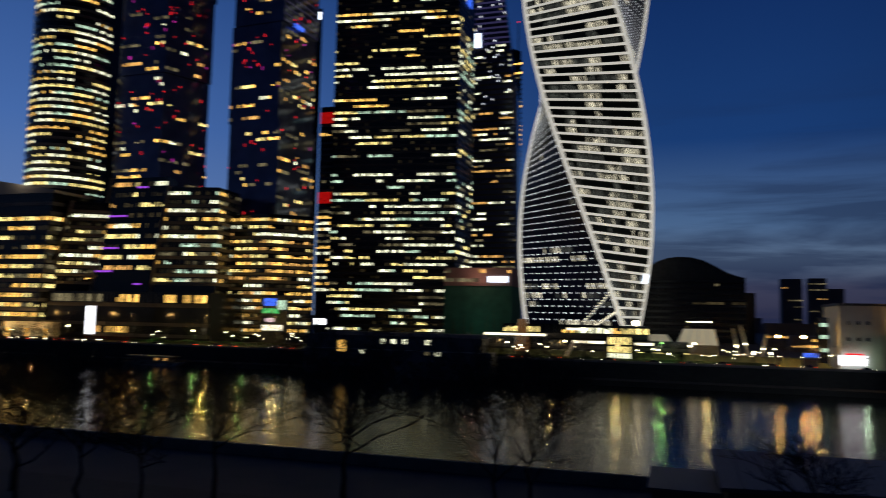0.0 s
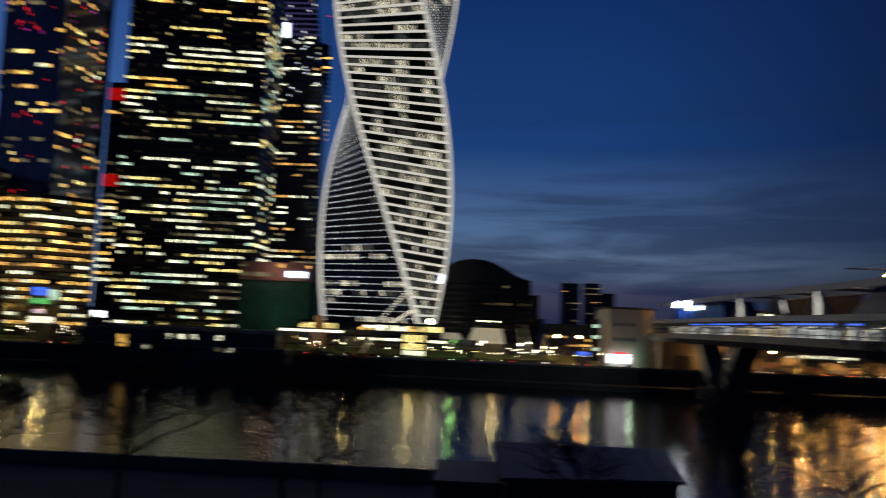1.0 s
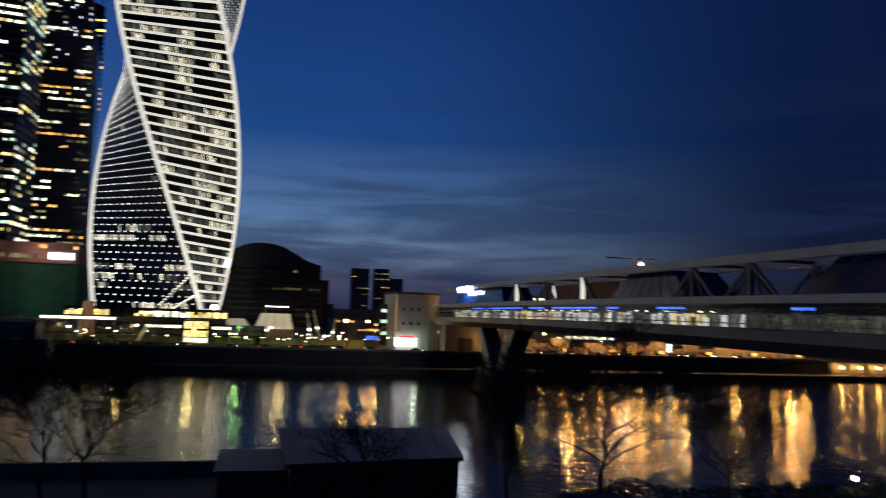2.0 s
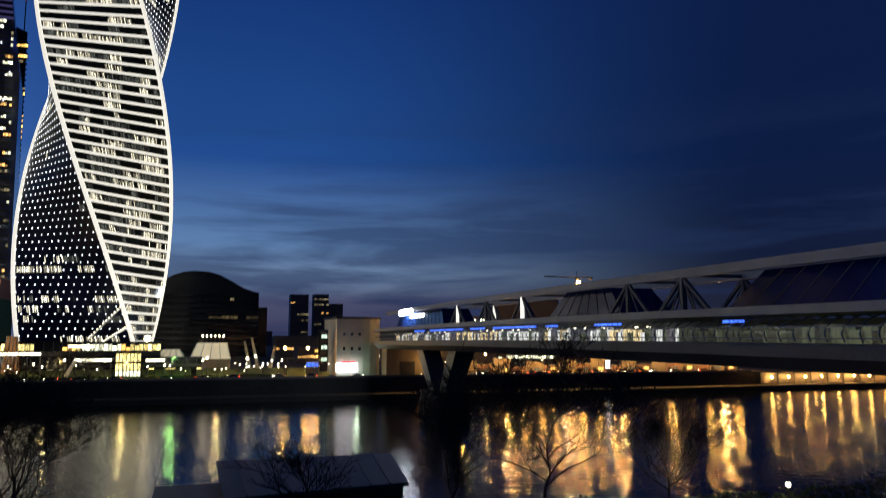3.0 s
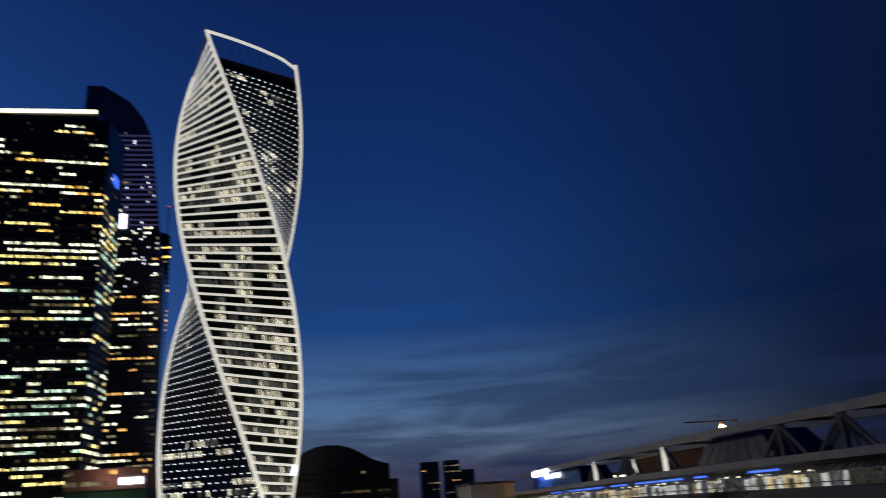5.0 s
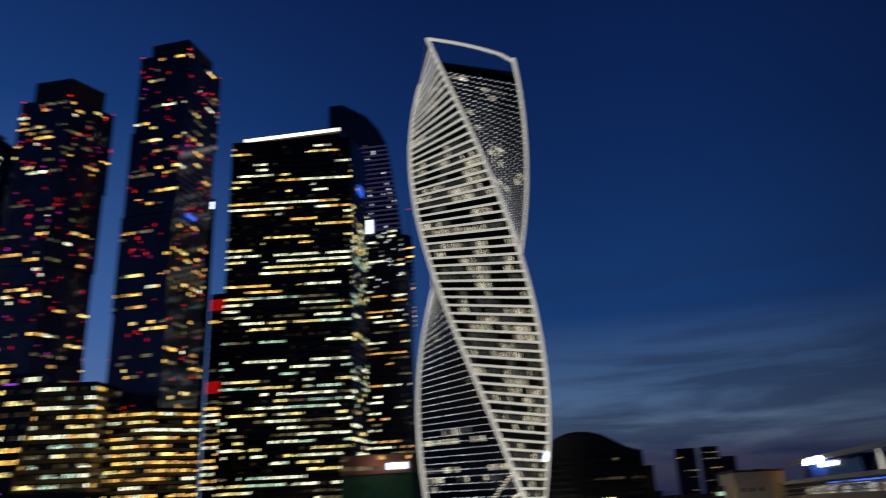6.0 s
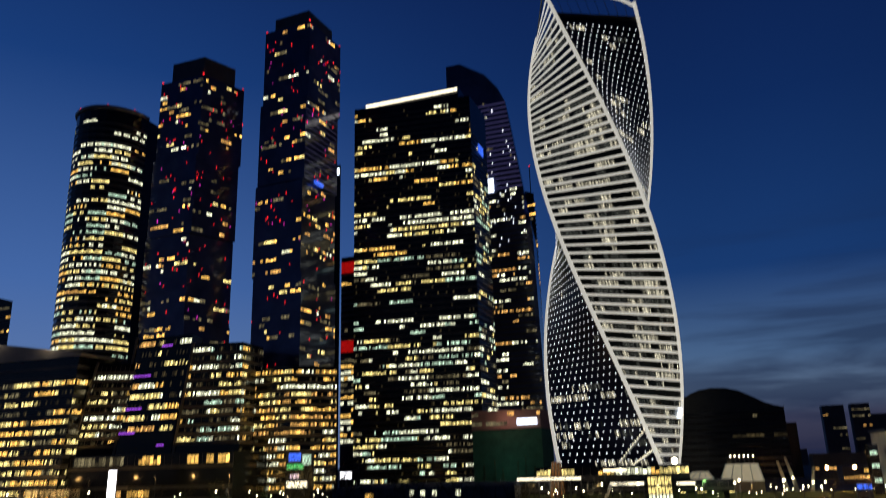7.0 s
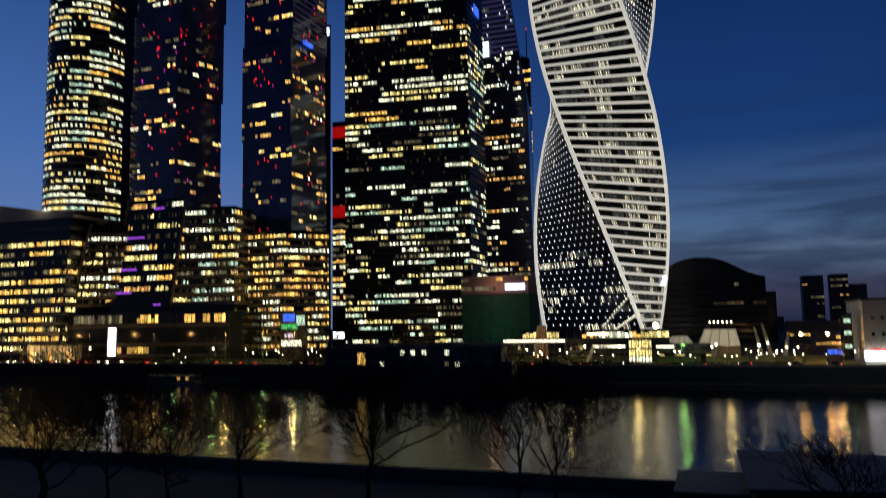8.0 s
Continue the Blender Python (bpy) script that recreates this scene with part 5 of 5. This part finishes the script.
# ---- houseboat and launch ----
def houseboat():
    t = thing("houseboat", (-110, 282, 0), "long dark blue floating building with a few lit windows", "houseboat")
    x0, x1, y0, y1 = -148.5, -69.5, 279.0, 288.0
    g = Geo()
    g.hexa([(x0 + 2, y0 + 0.6, -0.6), (x1 - 3, y0 + 0.6, -0.6), (x1 - 3, y1 - 0.4, -0.6), (x0 + 2, y1 - 0.4, -0.6)], [(x0 - 0.6, y0 - 0.4, 3.4), (x1 + 0.8, y0 - 0.4, 3.4), (x1 + 0.8, y1, 3.4), (x0 - 0.6, y1, 3.4)])
    g.link("hull", M_HULL, t)
    box_part("lower_deck", x0, y0, 3.4, x1, y1, 10.8, M_HULL, t)
    box_part("upper_deck", x0 + 0.4, y0 + 0.3, 10.8, x1 - 4, y1, 16.2, M_HULL, t)
    box_part("deck_rail", x0 - 0.3, y0 - 0.3, 10.6, x1 + 0.3, y0, 11.0, M_STEEL, t)
    g = Geo()
    g.hexa([(x0, y0 - 0.5, 16.2), (x1 - 3, y0 - 0.5, 16.2), (x1 - 3, y1, 16.2), (x0, y1, 16.2)], [(x0 + 12, y0 + 2, 17.6), (x1 - 5, y0 + 2, 17.6), (x1 - 5, y1, 17.6), (x0 + 12, y1, 17.6)])
    g.link("roof", M_ROOF, t)
    for x, z, w, h, m in ((-133.6, 9.6, 3.6, 4.6, L_WARM), (-123.6, 9.0, 2.0, 1.9, L_WHITE), (-115, 13.2, 2.0, 1.9, L_WHITE), (-110.6, 13.2, 2.0, 1.9, L_WHITE), (-105.8, 13.2, 2.0, 1.9, L_WHITE), (-96.4, 13.2, 2.1, 2.0, L_WHITE), (-96.2, 9.2, 1.7, 1.6, L_DIM), (-92.0, 9.0, 2.1, 2.0, L_WHITE)):
        off = y0 if z < 10.5 else y0 + 0.3
        part_window(t, x, off, z, w, h, m)
    for i in range(16):
        x = x0 + 4 + i * 4.6
        part_window(t, x, y0, 5.2, 1.5, 1.3, M_GLASS_BLACK)
    for i in range(5):
        box_part("mooring_post", x0 + 8 + 15 * i, y0 + 6.2, 16.9, x0 + 8.2 + 15 * i, y0 + 6.4, 18.6, M_STEEL, t)


def part_window(owner, x, y, z, w, h, mat):
    frame_ob = box_part("window", x - 0.15, y - 0.1, z - 0.15, x + w + 0.15, y + 0.05, z + h + 0.15, M_DARKSTEEL, owner)
    for k in (0, 1):
        box_part("pane", x + k * w / 2 + 0.04, y - 0.16, z, x + (k + 1) * w / 2 - 0.04, y - 0.1, z + h, mat, frame_ob)
    return frame_ob


houseboat()
t = thing("river_launch", (-226, 283, 0), "small white river launch moored at the quay", "boat")
g = Geo()
g.hexa([(-240, 281.5, -0.4), (-214, 281.5, -0.4), (-214, 285.5, -0.4), (-240, 285.5, -0.4)], [(-241.5, 280.8, 1.6), (-209, 283, 2.0), (-209, 284, 2.0), (-241.5, 286, 1.6)])
g.link("hull", M_CONCRETE, t)
box_part("cabin", -236, 281.6, 1.7, -216, 285.2, 4.0, M_GREY_PANEL, t)
box_part("cabin_roof", -239, 281, 4.0, -214, 285.6, 4.35, M_CONCRETE, t)
for i in range(8):
    box_part("window", -235 + 2.3 * i, 281.45, 2.4, -233.5 + 2.3 * i, 281.58, 3.5, L_ORANGE if i in (5, 7) else M_GLASS_BLACK, t)


# ---- trees ----
def bare_tree(x, y, base, height, spread, seed, fork=0.35, label="bare dark winter tree on the embankment", levels=5, sides=5, name="tree", thick=0.26, group="bare trees"):
    rng = random.Random(seed)
    t = thing(name, (x, y, base), label, "tree", group)
    tr, tw = Geo(), Geo()
    limbs = []

    def grow(p, d, length, r, level):
        pts, radii = [p], [r]
        n = 4
        for i in range(n):
            d = (d + Vector((rng.uniform(-1, 1), rng.uniform(-1, 1), rng.uniform(-0.45, 0.5))) * 0.36).normalized()
            p = p + d * (length / n)
            pts.append(p)
            radii.append(r * (1 - 0.5 * (i + 1) / n))
        if level == 1:
            g1 = Geo()
            g1.tube(pts, radii, sides)
            limbs.append(g1)
        else:
            tw.tube(pts, radii, 3 if level > 2 else 4)
        if level < levels:
            for k in range(rng.choice((4, 5)) if level < 3 else rng.choice((2, 3, 4))):
                i = rng.choice((2, 3, 4, 4)) if level > 1 else rng.choice((1, 2, 3, 4, 4))
                side = Vector((rng.uniform(-1, 1), rng.uniform(-1, 1), rng.uniform(-0.1, 0.7)))
                grow(pts[i], (d * 0.75 + side * 0.75).normalized(), length * rng.uniform(0.5, 0.75), max(radii[i] * 0.62, 0.028), level + 1)

    top = base + height * fork
    stem, radii = [Vector((x, y, base)), Vector((x + 0.05, y, base + 0.5))], [thick * 1.5, thick * 1.1]
    for i in range(1, 8):
        f = i / 7
        stem.append(Vector((x + rng.uniform(-0.22, 0.22) * (1 + f), y + rng.uniform(-0.2, 0.2), base + 0.5 + (height * 0.86 - 0.5) * f)))
        radii.append(thick * (1 - 0.88 * f))
    tr.tube([tuple(p) for p in stem], radii, 8)
    tr.link("trunk", M_BARK, t)
    m = 10
    for k in range(m):
        a = 2.4 * k + rng.uniform(-0.5, 0.5)
        f = fork + (0.80 - fork) * k / (m - 1)
        q = f * 7 / 0.86
        at = stem[1 + min(int(q), 6)].lerp(stem[1 + min(int(q) + 1, 7)], q - int(q))
        rise = rng.uniform(0.5, 0.9) + 0.5 * k / m
        grow(at, Vector((math.cos(a) * spread, math.sin(a) * spread, rise)).normalized(), height * (1 - fork) * rng.uniform(0.78, 1.05) * (1 - 0.5 * k / m), thick * (0.40 - 0.2 * k / m), 1)
    for g1 in limbs:
        g1.link("limb", M_BARK, t)
    tagged(tw.link("twigs", M_BARK, t), kind="stuff")
    return t


bare_tree(-56.5, 53.7, LOW, 12.5, 1.0, 1, 0.45)
bare_tree(-53.0, 57.3, LOW, 12.6, 1.1, 2, 0.48)
bare_tree(-43.5, 64.7, LOW, 11.6, 0.9, 3, 0.55, thick=0.34)
bare_tree(-32.6, 70.9, LOW, 13.2, 1.2, 4, 0.42, levels=6, thick=0.36)
bare_tree(-14.0, 71.0, LOW, 11.2, 0.7, 5, 0.35)
bare_tree(-17.0, 70.4, LOW, 11.6, 0.7, 6, 0.35)
bare_tree(-49, 61, LOW, 10.5, 1.2, 7, 0.45)
bare_tree(33.6, 70.0, LOW, 12.6, 0.9, 8, 0.38, levels=6)
bare_tree(24.0, 70.5, LOW, 10.8, 0.6, 9, 0.35)
bare_tree(47.5, 70.0, LOW, 9.0, 1.0, 10, 0.35)
bare_tree(10.0, 71.0, LOW, 8.2, 1.1, 12, 0.4, levels=4)
bare_tree(-70.0, 66.0, LOW, 10.5, 1.2, 13, 0.35)
far_tree = bare_tree(-40, 311, STREET, 8.5, 0.9, 20, 0.3, "bare street tree on the far embankment", 3, 4)
rng = random.Random(5)
for i in range(30):
    x = -370 + i * 16 + rng.uniform(-5, 5)
    if 60 < x < 100:
        continue
    copy_thing(far_tree, pose(x, rng.uniform(310, 313.5), STREET, 0, 0, rng.uniform(0, 360)) @ Matrix.Scale(rng.uniform(0.7, 1.1), 4))


def conifer(x, y, base, h, r, seed):
    rng = random.Random(seed)
    t = thing("conifer", (x, y, base), "slim dark conifer beside the netted building", "tree", "slim conifers")
    g = Geo()
    g.tube([(x, y, base), (x, y, base + h * 0.9)], [0.22, 0.05], 6)
    g.link("trunk", M_BARK, t)
    g = Geo()
    for i in range(420):
        f = rng.random() ** 1.3
        a, d = rng.uniform(0, 6.28), r * (1 - f) * rng.uniform(0.5, 1.1) + 0.1
        c = Vector((x + d * math.cos(a), y + d * math.sin(a), base + 1.0 + (h - 1.0) * f))
        u = Vector((math.cos(a), math.sin(a), -0.35)) * rng.uniform(0.3, 0.6)
        w = Vector((-math.sin(a), math.cos(a), 0.2)) * rng.uniform(0.15, 0.3)
        g.face([c - w, c + u, c + w, c - u * 0.4])
    tagged(g.link("crown", M_HEDGE, t), kind="stuff")


def hedge(x0, x1, y, base, h, seed, label, mat):
    """A clipped but uneven row of shrubs."""
    rng = random.Random(seed)
    g = Geo()
    for i in range(int((x1 - x0) * 55)):
        x, yy = rng.uniform(x0, x1), y + rng.gauss(0, 0.7)
        z = base + h * rng.random() ** 0.7 * (0.75 + 0.35 * noise.noise((x * 0.12, seed, 0)))
        a, s = rng.uniform(0, 6.28), rng.uniform(0.16, 0.34)
        u = Vector((math.cos(a), math.sin(a), rng.uniform(-0.6, 0.6))) * s
        w = Vector((-math.sin(a) * 0.6, math.cos(a) * 0.6, rng.uniform(0.3, 1))) * s
        c = Vector((x, yy, z))
        g.face([c - u, c - w * 0.5, c + u, c + w])
    tagged(g.link("hedge", mat), label, "hedge", kind="stuff")


M_HEDGE = surface("hedge_leaves", (0.025, 0.045, 0.014), (0.06, 0.10, 0.03), 0.8, 0, 0.8, 6.0, 0.0)
for n, (x, y, h) in enumerate(((-131, 431, 15), (-125, 433, 18), (-119.5, 430, 13), (-111, 432, 17), (-106, 430, 20), (-101.5, 433, 14))):
    conifer(x, y, STREET, h, 1.9, 300 + n)
hedge(-262, -160, 310.5, STREET, 3.0, 3, "dark green clipped hedge on the embankment", M_HEDGE)
hedge(-92, 30, 300.2 + 9.6, STREET, 1.6, 4, "low dark hedge beside the road", M_HEDGE)
hedge(30, 110, 71.5, LOW, 3.6, 5, "dark shrubs on the near bank", M_HEDGE)

# ---- near bank: pavilion with a metal roof ----
t = thing("riverside_pavilion", (13, 86, 1.25), "low riverside pavilion with a blue-grey metal roof", "pavilion")
g = Geo()
g.prism([(3.6, 76), (21, 78), (23, 95.5), (3.4, 95.5)], 1.25, 9.5)
g.link("wall", M_DARKSTEEL, t)
g = Geo()
g.prism([(3.0, 74.6), (21.4, 77.2), (24.2, 96.2), (2.7, 96.7)], 9.5, 9.9)
roof = g.link("roof", M_ROOF, t)
for i in range(1, 9):
    f = i / 9
    g = Geo()
    g.bar((3.0 + 18.4 * f, 74.6 + 2.6 * f, 9.95), (2.7 + 21.5 * f, 96.7 - 0.5 * f, 9.95), 0.12, 0.14)
    g.link("roof_seam", M_ROOF, t)
box_part("annex", -3.4, 81, 1.25, 3.3, 92, 7.8, M_DARKSTEEL, t)
box_part("annex_roof", -3.8, 80.6, 7.8, 3.35, 92.4, 8.1, M_ROOF, t)
t = thing("garden_shed", (32, 66, LOW), "small shed with a pale sloping roof among shrubs", "shed")
box_part("wall", 29, 64, LOW, 34, 68, 7.0, M_DARKSTEEL, t)
g = Geo()
g.hexa([(28.6, 63.6, 7.0), (34.4, 63.6, 7.0), (34.4, 68.4, 7.9), (28.6, 68.4, 7.9)], [(28.6, 63.6, 7.2), (34.4, 63.6, 7.2), (34.4, 68.4, 8.1), (28.6, 68.4, 8.1)])
g.link("roof", M_ROOF, t)
# ---- masts added so that the placed lights have a fixture ----
for x, y, z in MASTS:
    if z < 10 or y > 420 or z > 60:
        continue
    t = thing("lamp_mast", (x, y + 0.9, STREET), "slim mast with a shaded head, added for a placed light", "lamp mast", "lamp masts")
    g = Geo()
    g.tube([(x, y + 0.9, STREET), (x, y + 0.9, z), (x, y + 0.6, z + 0.7), (x, y, z + 0.75)], [0.16, 0.09, 0.08, 0.07], 6)
    g.link("pole", M_DARKSTEEL, t)
    g = Geo()
    g.hexa([(x - 0.55, y - 0.5, z + 0.5), (x + 0.55, y - 0.5, z + 0.5), (x + 0.55, y + 0.5, z + 0.5), (x - 0.55, y + 0.5, z + 0.5)], [(x - 0.25, y - 0.25, z + 0.85), (x + 0.25, y - 0.25, z + 0.85), (x + 0.25, y + 0.25, z + 0.85), (x - 0.25, y + 0.25, z + 0.85)])
    g.link("shade", M_DARKSTEEL, t)

street_lamp(63, 70, LOW, 8.6, L_LAMP, "small garden lamp among the near shrubs", 0.28, "garden lamps")

# ---- tower crane on the skyline ----
t = thing("tower_crane", (470, 880, STREET), "far tower crane with a lit lamp", "crane")
for dx, dy in ((-1.1, -1.1), (1.1, -1.1), (1.1, 1.1), (-1.1, 1.1)):
    g = Geo()
    g.bar((470 + dx, 880 + dy, STREET), (470 + dx, 880 + dy, 101), 0.35)
    g.link("mast_leg", M_DARKSTEEL, t)
for i in range(23):
    g = Geo()
    z = STREET + 4 * i
    g.bar((468.9 + 2.2 * (i % 2), 878.9, z), (471.1 - 2.2 * (i % 2), 878.9, z + 4), 0.22)
    g.link("mast_brace", M_DARKSTEEL, t)
box_part("jib", 423, 879.4, 99.6, 493, 880.6, 101.0, M_DARKSTEEL, t)
box_part("cab", 468.4, 878, 95, 472, 881, 99, M_DARKSTEEL, t)
box_part("counterweight", 488, 879, 97.4, 492, 881, 99.6, M_CONCRETE, t)
g = Geo()
g.bar((470, 880, 101), (470, 880, 108), 0.6)
g.link("peak", M_DARKSTEEL, t)
for x in (430, 490):
    g = Geo()
    g.bar((470, 880, 108), (x, 880, 101), 0.25)
    g.link("stay", M_DARKSTEEL, t)
g = Geo()
g.ball((470, 876, 93), 2.4)
g.link("lamp", L_SODIUM, t)
for x0, x1, y0, z in ((54, 90, 560, 24), (92, 128, 540, 21), (60, 118, 480, 17), (128, 160, 600, 26), (120, 170, 420, 36), (175, 215, 430, 46), (220, 300, 450, 32), (305, 380, 460, 40), (390, 520, 470, 30), (330, 352, 700, 62), (420, 450, 760, 60)):
    t = thing("city_block", ((x0 + x1) / 2, y0 + 10, STREET), "dark city block across the river with a few lit windows", "building", "city blocks")
    box_part("body", x0, y0, STREET, x1, y0 + 22, z, M_FARWALL, t)
    storeys(t, (x0, y0), (x1, y0), STREET + 1, z - 1, 4.0, 2.6, lambda f, r: (0.3 if f < 0.3 else 0.06, (ORANGE, WARM, WHITE)), random.Random(int(x0)), mats=[M_GLASS, M_FARWALL, *OFFICE[2:]], proud=0.12)
